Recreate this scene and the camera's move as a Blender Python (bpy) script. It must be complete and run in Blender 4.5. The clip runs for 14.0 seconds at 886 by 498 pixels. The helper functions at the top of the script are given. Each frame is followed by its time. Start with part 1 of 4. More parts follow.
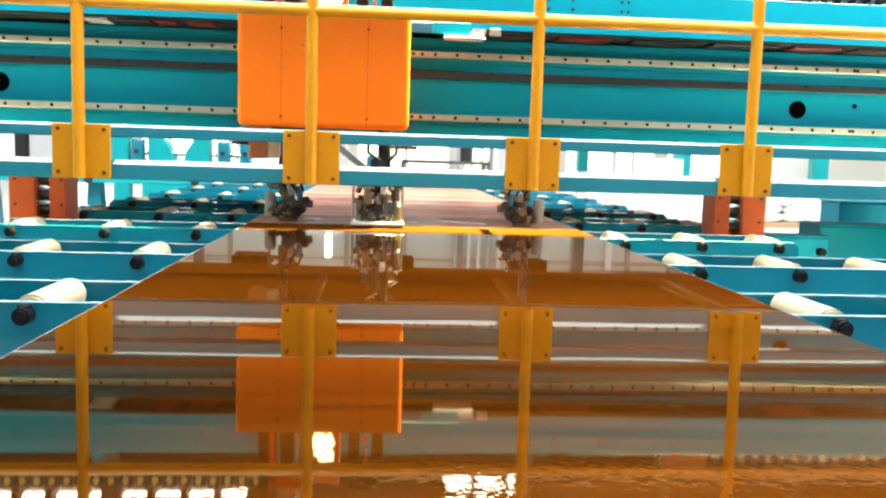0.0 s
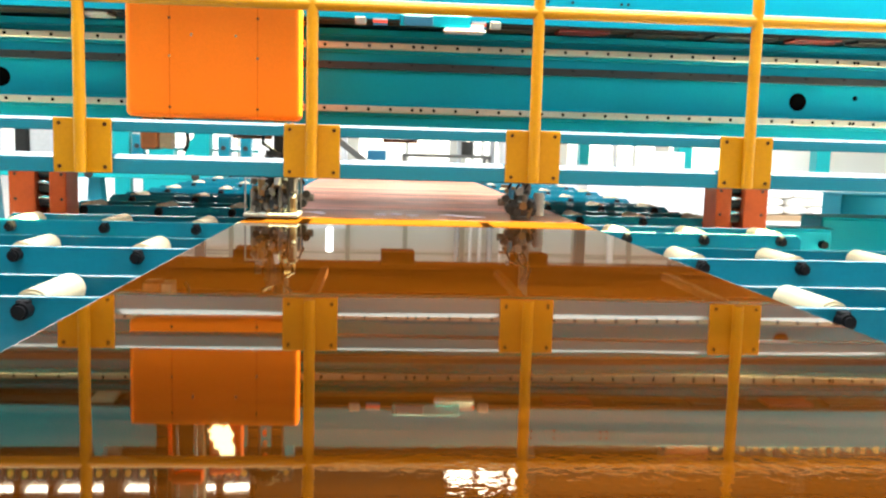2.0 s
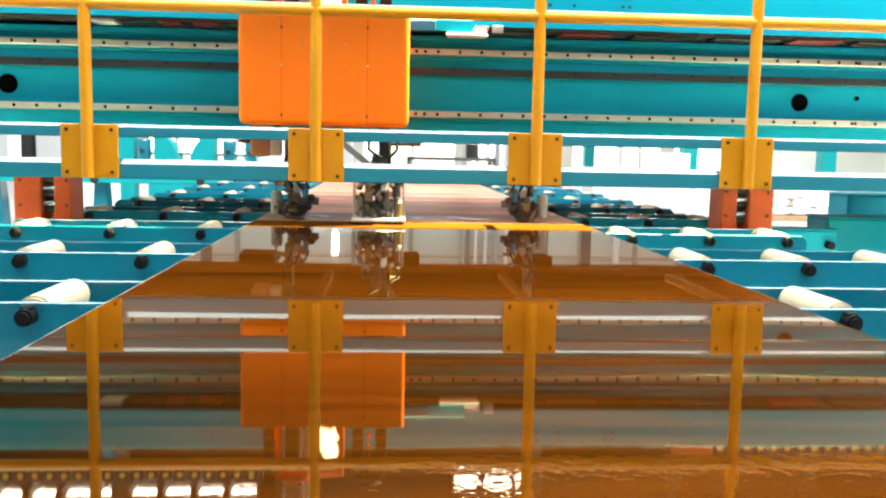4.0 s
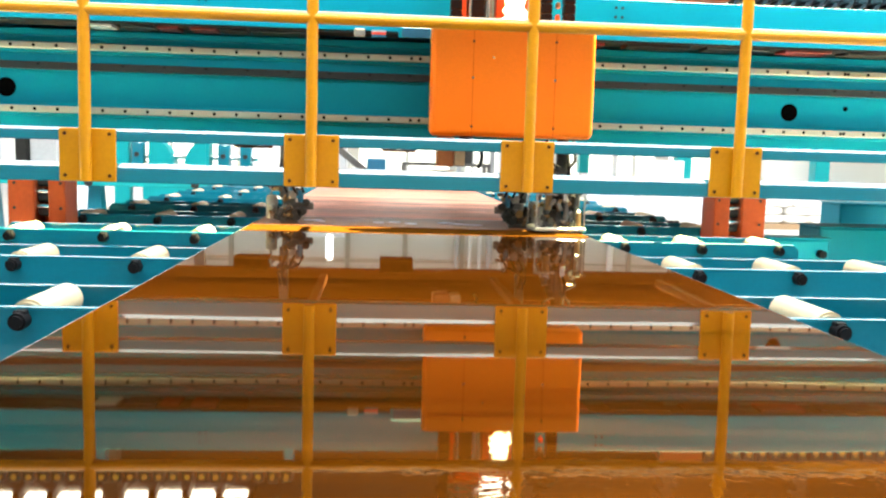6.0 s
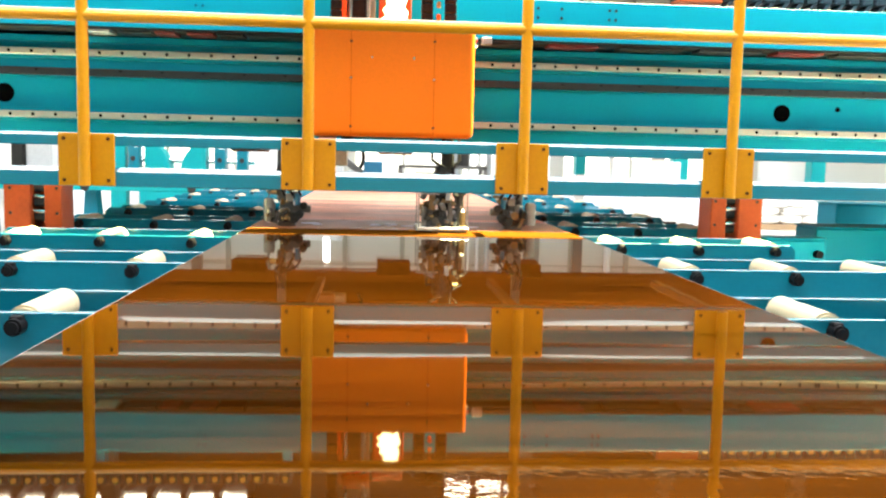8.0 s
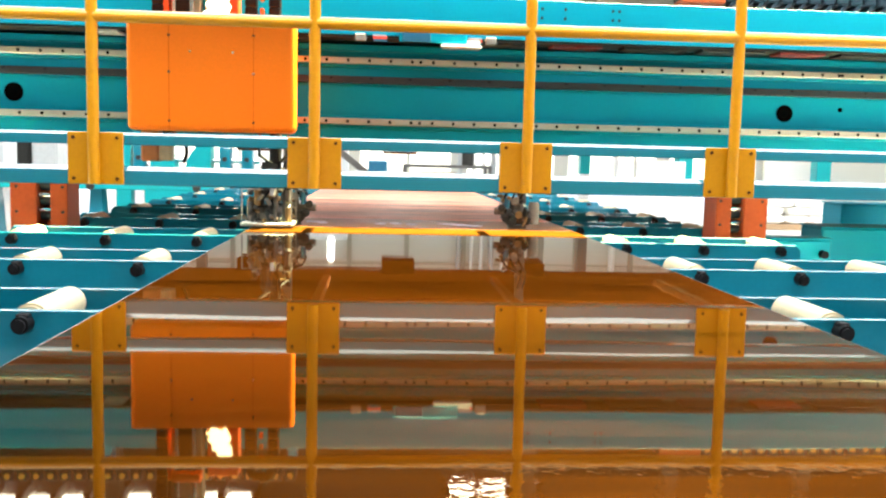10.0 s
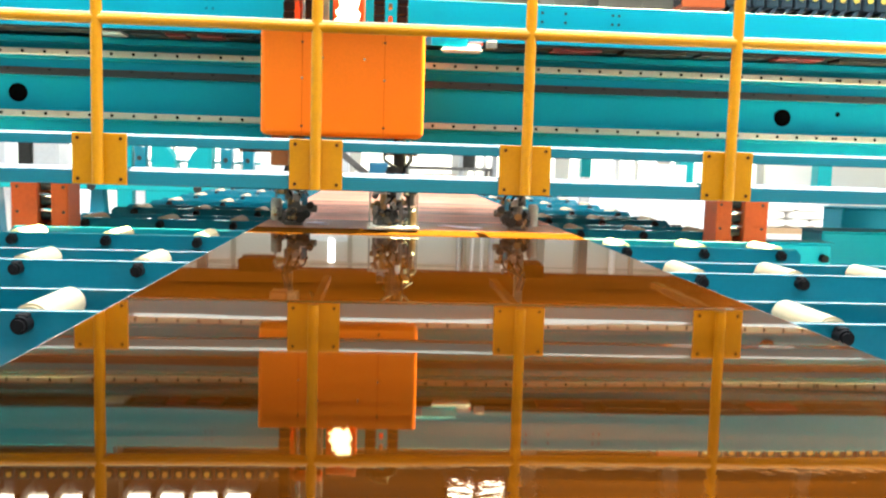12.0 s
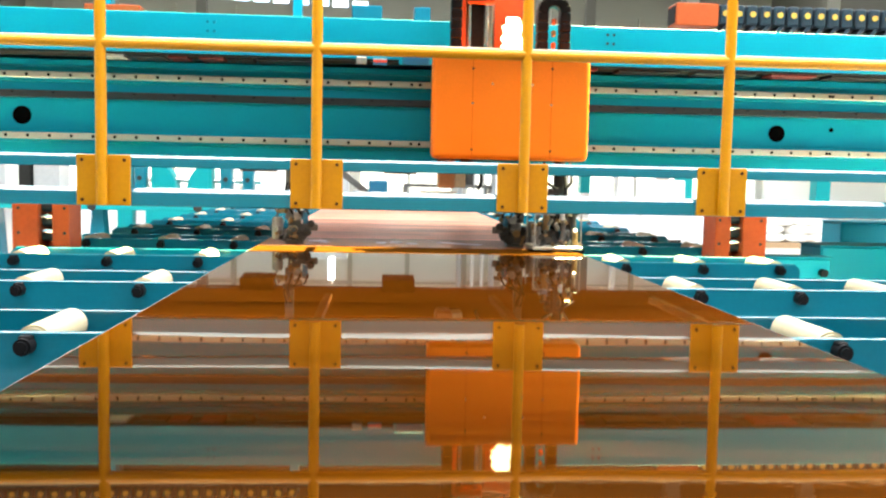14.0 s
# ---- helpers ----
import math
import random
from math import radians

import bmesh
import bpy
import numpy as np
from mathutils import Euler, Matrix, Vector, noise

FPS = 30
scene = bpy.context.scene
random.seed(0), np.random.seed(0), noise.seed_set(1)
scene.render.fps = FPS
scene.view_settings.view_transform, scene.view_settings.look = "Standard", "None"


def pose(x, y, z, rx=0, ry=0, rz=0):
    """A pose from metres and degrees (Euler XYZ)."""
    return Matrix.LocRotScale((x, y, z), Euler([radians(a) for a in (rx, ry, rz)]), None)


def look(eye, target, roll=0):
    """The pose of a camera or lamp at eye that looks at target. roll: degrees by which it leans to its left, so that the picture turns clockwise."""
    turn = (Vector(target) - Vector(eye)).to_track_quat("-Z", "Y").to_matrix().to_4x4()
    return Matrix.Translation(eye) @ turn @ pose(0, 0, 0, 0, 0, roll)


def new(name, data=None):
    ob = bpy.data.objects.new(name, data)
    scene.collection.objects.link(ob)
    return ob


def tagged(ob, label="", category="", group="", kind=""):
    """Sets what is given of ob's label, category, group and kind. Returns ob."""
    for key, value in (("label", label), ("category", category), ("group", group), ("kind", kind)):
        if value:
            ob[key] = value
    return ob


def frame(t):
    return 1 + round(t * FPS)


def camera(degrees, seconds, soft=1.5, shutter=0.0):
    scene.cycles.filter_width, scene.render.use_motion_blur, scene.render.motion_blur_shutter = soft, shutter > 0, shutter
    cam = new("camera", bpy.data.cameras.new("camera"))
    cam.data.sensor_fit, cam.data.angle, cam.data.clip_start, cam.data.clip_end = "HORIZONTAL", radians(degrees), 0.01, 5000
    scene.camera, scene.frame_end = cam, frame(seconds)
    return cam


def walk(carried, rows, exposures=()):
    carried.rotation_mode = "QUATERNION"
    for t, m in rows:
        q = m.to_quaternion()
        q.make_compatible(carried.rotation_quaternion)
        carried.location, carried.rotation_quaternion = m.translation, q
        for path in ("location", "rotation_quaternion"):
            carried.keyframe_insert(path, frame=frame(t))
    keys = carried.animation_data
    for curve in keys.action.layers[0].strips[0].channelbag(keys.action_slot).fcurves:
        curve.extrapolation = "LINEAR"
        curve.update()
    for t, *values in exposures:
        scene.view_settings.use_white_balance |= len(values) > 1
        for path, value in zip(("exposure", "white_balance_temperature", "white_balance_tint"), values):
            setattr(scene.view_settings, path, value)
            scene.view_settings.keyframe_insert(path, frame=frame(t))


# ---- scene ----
# ---------------------------------------------------------------- camera
cam = camera(53.6, 14.0, soft=2.3)
PATH = [
    (0.0, (-0.0075, -0.0200, 1.3301), (0.3683, 4.9360, 0.7858), 1.76),
    (0.9, (-0.0075, -0.0189, 1.3300), (0.3683, 4.9372, 0.7855), 1.76),
    (1.0, (-0.0111, -0.0163, 1.3303), (0.3840, 4.9379, 0.7822), 1.87),
    (1.5, (-0.0099, -0.0113, 1.3285), (0.4254, 4.9360, 0.7494), 1.52),
    (2.0, (-0.0053, -0.0070, 1.3276), (0.3646, 4.9456, 0.7489), 1.59),
    (2.5, (-0.0057, -0.0049, 1.3270), (0.3481, 4.9495, 0.7533), 1.28),
    (3.0, (0.0000, -0.0000, 1.3261), (0.3263, 4.9560, 0.7506), 1.07),
    (5.5, (0.0043, -0.0099, 1.3354), (0.3722, 4.9477, 0.7992), 1.47),
    (6.0, (0.0052, -0.0141, 1.3366), (0.3733, 4.9437, 0.8026), 1.64),
    (6.5, (0.0053, -0.0117, 1.3365), (0.3855, 4.9455, 0.8051), 1.48),
    (7.0, (0.0055, -0.0130, 1.3364), (0.3863, 4.9440, 0.8051), 1.38),
    (7.5, (0.0042, -0.0133, 1.3356), (0.3748, 4.9451, 0.8088), 1.45),
    (8.0, (0.0067, -0.0122, 1.3382), (0.3902, 4.9458, 0.8181), 1.31),
    (10.5, (0.0031, -0.0165, 1.3367), (0.3538, 4.9436, 0.8129), 1.46),
    (11.0, (0.0031, -0.0171, 1.3376), (0.3494, 4.9434, 0.8144), 1.53),
    (11.5, (0.0037, -0.0161, 1.3381), (0.3505, 4.9442, 0.8134), 1.52),
    (12.0, (0.0055, -0.0156, 1.3379), (0.3609, 4.9454, 0.8259), 1.69),
    (12.5, (0.0037, -0.0192, 1.3403), (0.3536, 4.9423, 0.8300), 1.56),
    (13.0, (-0.0002, -0.0294, 1.3444), (0.3352, 4.9348, 0.8499), 1.64),
    (13.5, (0.0039, -0.0334, 1.3455), (0.3538, 4.9327, 0.8816), 1.54),
    (14.0, (0.0038, -0.0311, 1.3445), (0.3581, 4.9389, 0.9284), 1.21),
]
walk(cam, [(t, look(eye, target, roll)) for t, eye, target, roll in PATH], exposures=[(0.0, 4.52), (14.0, 4.50)])

# ---------------------------------------------------------------- light
HALL = (-14.0, 16.0, -9.0, 36.0, 9.0)          # x0, x1, y0, y1, roof height
SLIT = (5.45, 6.50)                            # gap added to the unseen roof, along x, to let the sun stripe in
SUN_X, SUN_Y = 0.33, 0.12                     # lean of the sun from the zenith
MAIN_X = (-5.8, 14.8)                          # the large skylight is cut short to dim the left side
SKYLIGHTS = [(-6.0, -4.0, 75), (0.2, 5.2, 252), (10.0, 13.0, 90), (15.0, 18.0, 68), (26.5, 33.5, 46)]   # unseen bands added to light the hall: from y, to y, watts

world = bpy.data.worlds.new("sky")
scene.world = world
world.use_nodes = True
wn = world.node_tree
sky = wn.nodes.new("ShaderNodeTexSky")
sky.sky_type, sky.sun_disc = "NISHITA", False
sky.sun_elevation = math.atan(1 / math.hypot(SUN_X, SUN_Y))
sky.sun_rotation = math.atan2(SUN_X, SUN_Y)
wn.nodes["Background"].inputs["Strength"].default_value = 0.05
wn.links.new(sky.outputs["Color"], wn.nodes["Background"].inputs["Color"])

sun_data = bpy.data.lights.new("sun", "SUN")
sun_data.energy, sun_data.angle, sun_data.color = 5.0, radians(0.5), (1.0, 0.92, 0.45)
sun = new("sun", sun_data)
sun.matrix_world = look((SUN_X * 20, 5 + SUN_Y * 20, 20), (0, 5, 0))


def area(name, m, sx, sy, watts, color):
    data = bpy.data.lights.new(name, "AREA")
    data.shape, data.size, data.size_y, data.energy, data.color = "RECTANGLE", sx, sy, watts, color
    ob = new(name, data)
    ob.matrix_world = m
    return ob


DAY = (1.0, 0.99, 0.97)
for ya, yb, watts in SKYLIGHTS:
    xa, xb = MAIN_X if ya > 0 and yb < 6 else (-13.0, 15.0)
    area("skylight", pose((xa + xb) / 2, (ya + yb) / 2, 8.9), xb - xa, yb - ya - 0.1, watts, DAY)
# a row of small roof lights across the hall
area("roof_light", pose(-6.2, 21.6, 8.95), 6.4, 0.30, 9, DAY)
area("roof_light", pose(3.0, 22.1, 8.95), 2.2, 0.35, 5, DAY)
# daylight of the glazed far wall
area("window_light", pose(1, 36.15, 2.0, -90, 0, 0), 29, 2.8, 34, DAY)
area("window_light", pose(-2.0, 36.15, 4.25, -90, 0, 0), 0.26, 1.1, 1, DAY)
area("window_light", pose(-7.3, 36.25, 8.35, -90, 0, 0), 13.2, 0.9, 17, DAY)


# ---------------------------------------------------------------- materials
def mat(name, color, rough=0.5, metal=0.0, vary=0.15, grain=30.0, bump=0.05, coarse=1.2, per_piece=0.0, stretch=(1, 1, 1), ior=1.5, coat=0.0, dirt=None, dirt_amount=0.0, spec=0.5, edge=None):
    """Principled surface with colour change at two scales, uneven gloss and fine relief."""
    m = bpy.data.materials.new(name)
    m.use_nodes = True
    n, l = m.node_tree.nodes, m.node_tree.links
    b = n["Principled BSDF"]
    b.inputs["Metallic"].default_value = metal
    b.inputs["IOR"].default_value = ior
    b.inputs["Coat Weight"].default_value = coat
    b.inputs["Specular IOR Level"].default_value = spec
    if edge:
        b.inputs["Specular Tint"].default_value = (*edge, 1)
    tc = n.new("ShaderNodeTexCoord")
    mp = n.new("ShaderNodeMapping")
    mp.inputs["Scale"].default_value = stretch
    l.new(tc.outputs["Object"], mp.inputs["Vector"])
    big, fine = n.new("ShaderNodeTexNoise"), n.new("ShaderNodeTexNoise")
    big.inputs["Scale"].default_value, fine.inputs["Scale"].default_value = coarse, grain
    big.inputs["Detail"].default_value, fine.inputs["Detail"].default_value = 5, 3
    for q in (big, fine):
        l.new(mp.outputs["Vector"], q.inputs["Vector"])
    add = n.new("ShaderNodeMath")
    add.operation = "ADD"
    l.new(big.outputs["Fac"], add.inputs[0])
    l.new(fine.outputs["Fac"], add.inputs[1])
    value = add.outputs[0]
    if per_piece:
        info = n.new("ShaderNodeObjectInfo")
        mul = n.new("ShaderNodeMath")
        mul.operation = "MULTIPLY_ADD"
        mul.inputs[1].default_value = per_piece
        l.new(info.outputs["Random"], mul.inputs[0])
        l.new(value, mul.inputs[2])
        value = mul.outputs[0]
    rng = n.new("ShaderNodeMapRange")
    rng.inputs["From Min"].default_value, rng.inputs["From Max"].default_value = 0.6, 1.4 + per_piece
    rng.inputs["To Min"].default_value, rng.inputs["To Max"].default_value = 1 - vary, 1 + vary
    l.new(value, rng.inputs["Value"])
    hsv = n.new("ShaderNodeHueSaturation")
    hsv.inputs["Color"].default_value = (*color, 1)
    l.new(rng.outputs["Result"], hsv.inputs["Value"])
    out = hsv.outputs["Color"]
    if dirt:
        spot = n.new("ShaderNodeTexNoise")
        spot.inputs["Scale"].default_value, spot.inputs["Detail"].default_value = 3.5, 8
        l.new(mp.outputs["Vector"], spot.inputs["Vector"])
        cut = n.new("ShaderNodeMapRange")
        cut.inputs["From Min"].default_value, cut.inputs["From Max"].default_value = 0.52, 0.72
        cut.inputs["To Max"].default_value = dirt_amount
        l.new(spot.outputs["Fac"], cut.inputs["Value"])
        mix = n.new("ShaderNodeMix")
        mix.data_type = "RGBA"
        l.new(cut.outputs["Result"], mix.inputs["Factor"])
        l.new(out, mix.inputs["A"])
        mix.inputs["B"].default_value = (*dirt, 1)
        out = mix.outputs["Result"]
    l.new(out, b.inputs["Base Color"])
    r2 = n.new("ShaderNodeMapRange")
    r2.inputs["To Min"].default_value, r2.inputs["To Max"].default_value = max(rough - 0.08, 0.02), min(rough + 0.1, 1)
    l.new(big.outputs["Fac"], r2.inputs["Value"])
    l.new(r2.outputs["Result"], b.inputs["Roughness"])
    if bump:
        bp = n.new("ShaderNodeBump")
        bp.inputs["Strength"].default_value, bp.inputs["Distance"].default_value = bump, 0.004
        l.new(fine.outputs["Fac"], bp.inputs["Height"])
        l.new(bp.outputs["Normal"], b.inputs["Normal"])
    return m


TEAL = mat("teal_enamel", (0.0, 0.255, 0.358), 0.4, spec=0.15, vary=0.08, grain=60, coarse=0.8, dirt=(0.01, 0.14, 0.17), dirt_amount=0.12)
TEAL_BED = mat("teal_bed_paint", (0.0, 0.128, 0.190), 0.45, spec=0.15, coat=0.2, vary=0.12, grain=60, per_piece=0.2, dirt=(0.02, 0.08, 0.10), dirt_amount=0.3)
TEAL_FAR = mat("pale_teal_paint", (0.002, 0.30, 0.32), 0.5, spec=0.2, vary=0.1)
BLUE_RAIL = mat("blue_rail_paint", (0.0, 0.160, 0.225), 0.4, spec=0.15, coat=1.0, vary=0.1, grain=70, dirt=(0.05, 0.12, 0.14), dirt_amount=0.2)
BLUE_RAIL.node_tree.nodes["Principled BSDF"].inputs["Coat IOR"].default_value = 1.72
YELLOW = mat("yellow_enamel", (0.50, 0.215, 0.003), 0.35, spec=0.2, coat=0.3, vary=0.1, grain=50, dirt=(0.25, 0.10, 0.01), dirt_amount=0.3)
ORANGE = mat("orange_enamel", (0.90, 0.185, 0.006), 0.4, spec=0.25, vary=0.06, grain=90, bump=0.03)
SEAM_ORANGE = mat("orange_joint", (0.68, 0.11, 0.004), 0.6, spec=0.1)
ORANGE_CAST = mat("orange_red_paint", (0.34, 0.056, 0.012), 0.5, spec=0.2, vary=0.15, grain=40, dirt=(0.10, 0.03, 0.015), dirt_amount=0.4)
STEEL = mat("ground_steel", (0.58, 0.57, 0.49), 0.32, 0.7, vary=0.15, grain=80, stretch=(0.3, 3, 3), dirt=(0.30, 0.24, 0.15), dirt_amount=0.5)
CHROME = mat("bright_steel", (0.75, 0.75, 0.74), 0.15, 1.0, vary=0.1)
DULL_STEEL = mat("dull_steel", (0.24, 0.235, 0.22), 0.4, 0.4, vary=0.25, grain=30)
GREY_METAL = mat("grey_machined_metal", (0.15, 0.145, 0.135), 0.35, 0.6, vary=0.25, grain=25, dirt=(0.06, 0.05, 0.05), dirt_amount=0.6)
BRASS = mat("oily_brass", (0.20, 0.13, 0.06), 0.35, 0.6, vary=0.25, grain=25, dirt=(0.16, 0.09, 0.03), dirt_amount=0.5)
HOLE = mat("dark_hollow", (0.002, 0.002, 0.002), 1.0, spec=0.0)
BLACK = mat("black_rubber", (0.006, 0.006, 0.007), 0.5, spec=0.08, vary=0.3, grain=50)
RACK_BLACK = mat("oiled_dark_rack", (0.016, 0.021, 0.024), 0.45, 0.2, vary=0.3, grain=40)
CREAM = mat("cream_rubber", (0.47, 0.41, 0.27), 0.6, spec=0.15, vary=0.1, grain=40, per_piece=0.3, dirt=(0.45, 0.36, 0.2), dirt_amount=0.35)
FLOOR = mat("pale_sealed_concrete", (0.66, 0.65, 0.62), 0.4, vary=0.1, grain=8, coarse=0.3, dirt=(0.40, 0.39, 0.35), dirt_amount=0.3)
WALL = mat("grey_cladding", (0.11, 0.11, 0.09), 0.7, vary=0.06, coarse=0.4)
ROOF = mat("dull_roof_sheet", (0.035, 0.033, 0.028), 0.7, vary=0.1, coarse=0.4)
WALL_FAR = mat("olive_grey_cladding", (0.34, 0.34, 0.28), 0.7, vary=0.06, coarse=0.4)
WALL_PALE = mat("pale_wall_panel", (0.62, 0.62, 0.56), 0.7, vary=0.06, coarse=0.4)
WHITE = mat("white_paint", (0.80, 0.80, 0.78), 0.5, vary=0.05)
GREY = mat("light_grey_paint", (0.42, 0.44, 0.45), 0.5, vary=0.1)
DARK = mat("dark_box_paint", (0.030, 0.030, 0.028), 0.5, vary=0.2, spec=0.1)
UNDER = mat("matt_brown_underside", (0.17, 0.050, 0.016), 1.0, vary=0.3, spec=0.0)
BOLT = mat("rusty_bolt", (0.06, 0.022, 0.006), 0.6, spec=0.1)
BLUE = mat("blue_motor_paint", (0.01, 0.11, 0.20), 0.4, vary=0.1)
STICK_RED = mat("red_sticker", (0.70, 0.06, 0.03), 0.4)
RED = mat("red_cover_paint", (0.13, 0.014, 0.014), 0.5, vary=0.3)
SACK = mat("white_woven_sack", (0.78, 0.76, 0.72), 0.8, vary=0.12, grain=60, bump=0.3)
ARM_BROWN = mat("brown_arm_paint", (0.15, 0.045, 0.010), 0.6, vary=0.25, spec=0.1)
TAN = mat("tan_motor_paint", (0.42, 0.33, 0.20), 0.5, vary=0.2)
BROWN = mat("brown_motor_paint", (0.32, 0.11, 0.03), 0.45, vary=0.2)
SLATE = mat("slate_plastic", (0.014, 0.024, 0.034), 0.5, spec=0.2)
CAP_YELLOW = mat("yellow_bush", (0.48, 0.26, 0.03), 0.5, vary=0.1)
BAND = mat("wet_brown_film", (0.17, 0.066, 0.028), 0.35, vary=0.4, grain=22, coarse=2.5, stretch=(0.3, 2, 1), spec=0.02)
RAIL_GLINT = mat("pale_rail_glint", (0.72, 0.66, 0.48), 0.4, vary=0.15, grain=12, stretch=(0.5, 2, 2))
SUN_PATCH = mat("amber_sun_patch", (0.052, 0.0185, 0.002), 0.9, vary=0.35, grain=25, coarse=3, stretch=(0.4, 2, 1), spec=0.0)
SCRAP = mat("pale_film", (0.55, 0.52, 0.60), 0.4, vary=0.2)
RIM = mat("ground_rim", (0.30, 0.30, 0.28), 0.35, vary=0.5, grain=12, stretch=(1, 2, 1))
FAR_SHEET = mat("dull_copper_film", (0.62, 0.285, 0.19), 0.38, 0.6, edge=(0.85, 0.52, 0.40), vary=1.5, grain=9, coarse=1.6, stretch=(0.14, 2.0, 1), bump=0.05)


def sheet_material():
    """Amber lacquer-like sheet: a coloured body under a hard, nearly flat gloss with faint waves and wipe marks."""
    m = mat("amber_mirror_sheet", (0.058, 0.0155, 0.0006), 0.03, 0.0, vary=0.85, grain=9, coarse=1.5, stretch=(0.14, 2.4, 1), bump=0.0, ior=1.39)
    n, l = m.node_tree.nodes, m.node_tree.links
    b = n["Principled BSDF"]
    for lk in list(b.inputs["Roughness"].links):
        l.remove(lk)
    b.inputs["Roughness"].default_value = 0.025
    tc = n.new("ShaderNodeTexCoord")
    mp = n.new("ShaderNodeMapping")
    mp.inputs["Scale"].default_value = (0.5, 1.6, 1)
    l.new(tc.outputs["Object"], mp.inputs["Vector"])
    # body colour: weak at the near corner, stronger towards one rim and towards the working line
    base = b.inputs["Base Color"].links[0].from_socket
    place = n.new("ShaderNodeSeparateXYZ")
    l.new(tc.outputs["Object"], place.inputs["Vector"])
    blot = n.new("ShaderNodeTexNoise")
    blot.inputs["Scale"].default_value, blot.inputs["Detail"].default_value = 1.6, 4
    l.new(mp.outputs["Vector"], blot.inputs["Vector"])
    lean = n.new("ShaderNodeMath")
    lean.operation = "MULTIPLY_ADD"
    lean.inputs[1].default_value = 1.6
    l.new(blot.outputs["Fac"], lean.inputs[0])
    l.new(place.outputs["X"], lean.inputs[2])
    film = n.new("ShaderNodeMapRange")
    film.inputs["From Min"].default_value, film.inputs["From Max"].default_value = 0.25, 1.25
    film.inputs["To Min"].default_value, film.inputs["To Max"].default_value = 0.14, 0.80
    l.new(lean.outputs[0], film.inputs["Value"])
    line = n.new("ShaderNodeMapRange")
    line.inputs["From Min"].default_value, line.inputs["From Max"].default_value = 1.40, 2.35
    line.inputs["To Min"].default_value, line.inputs["To Max"].default_value = 0.0, 1.15
    l.new(place.outputs["Y"], line.inputs["Value"])
    far_gain = n.new("ShaderNodeMapRange")        # weaker again close to the working line
    far_gain.inputs["From Min"].default_value, far_gain.inputs["From Max"].default_value = 3.2, 3.9
    far_gain.inputs["To Min"].default_value, far_gain.inputs["To Max"].default_value = 1.0, 0.62
    l.new(place.outputs["Y"], far_gain.inputs["Value"])
    spread = n.new("ShaderNodeMath")
    spread.operation = "MULTIPLY"
    l.new(line.outputs["Result"], spread.inputs[0])
    l.new(far_gain.outputs["Result"], spread.inputs[1])
    body_gain = n.new("ShaderNodeMath")
    body_gain.operation = "MAXIMUM"
    l.new(film.outputs["Result"], body_gain.inputs[0])
    l.new(spread.outputs[0], body_gain.inputs[1])
    coat = n.new("ShaderNodeMix")
    coat.data_type, coat.blend_type = "RGBA", "MULTIPLY"
    coat.inputs["Factor"].default_value = 1.0
    l.new(base, coat.inputs["A"])
    l.new(body_gain.outputs[0], coat.inputs["B"])
    l.new(coat.outputs["Result"], b.inputs["Base Color"])
    w = n.new("ShaderNodeTexNoise")
    w.inputs["Scale"].default_value, w.inputs["Detail"].default_value = 2.2, 1.5
    l.new(mp.outputs["Vector"], w.inputs["Vector"])
    # dried splash ripples over one stretch of the surface
    sep = n.new("ShaderNodeSeparateXYZ")
    l.new(tc.outputs["Object"], sep.inputs["Vector"])
    ripple = n.new("ShaderNodeTexNoise")
    ripple.inputs["Scale"].default_value, ripple.inputs["Detail"].default_value = 42, 3
    l.new(tc.outputs["Object"], ripple.inputs["Vector"])
    near = n.new("ShaderNodeMapRange")
    near.inputs["From Min"].default_value, near.inputs["From Max"].default_value = 1.22, 1.08
    l.new(sep.outputs["Y"], near.inputs["Value"])
    side = n.new("ShaderNodeMapRange")
    side.inputs["From Min"].default_value, side.inputs["From Max"].default_value = -0.25, 0.25
    l.new(sep.outputs["X"], side.inputs["Value"])
    both = n.new("ShaderNodeMath")
    both.operation = "MULTIPLY"
    l.new(near.outputs["Result"], both.inputs[0])
    l.new(side.outputs["Result"], both.inputs[1])
    wet = n.new("ShaderNodeMath")
    wet.operation = "MULTIPLY"
    l.new(both.outputs[0], wet.inputs[0])
    l.new(ripple.outputs["Fac"], wet.inputs[1])
    tall = n.new("ShaderNodeMath")
    tall.operation = "MULTIPLY_ADD"
    tall.inputs[1].default_value = 0.45
    l.new(wet.outputs[0], tall.inputs[0])
    l.new(w.outputs["Fac"], tall.inputs[2])
    bp = n.new("ShaderNodeBump")
    bp.inputs["Strength"].default_value, bp.inputs["Distance"].default_value = 0.5, 0.0012
    l.new(tall.outputs[0], bp.inputs["Height"])
    l.new(bp.outputs["Normal"], b.inputs["Normal"])
    # the gloss is faintly gold, as on vapour-coated glass
    b.inputs["Specular IOR Level"].default_value = 0.0
    gold = n.new("ShaderNodeBsdfGlossy")
    gold.inputs["Roughness"].default_value = 0.025
    rim = n.new("ShaderNodeFresnel")
    rim.inputs["IOR"].default_value = 1.44
    # the tint of the gloss fades out at a flat glance
    fade = n.new("ShaderNodeMapRange")
    fade.inputs["From Min"].default_value, fade.inputs["From Max"].default_value = 0.12, 0.50
    l.new(rim.outputs["Fac"], fade.inputs["Value"])
    tint = n.new("ShaderNodeMix")
    tint.data_type = "RGBA"
    tint.inputs["A"].default_value, tint.inputs["B"].default_value = (1.0, 0.85, 0.60, 1), (0.98, 1.0, 0.95, 1)
    l.new(fade.outputs["Result"], tint.inputs["Factor"])
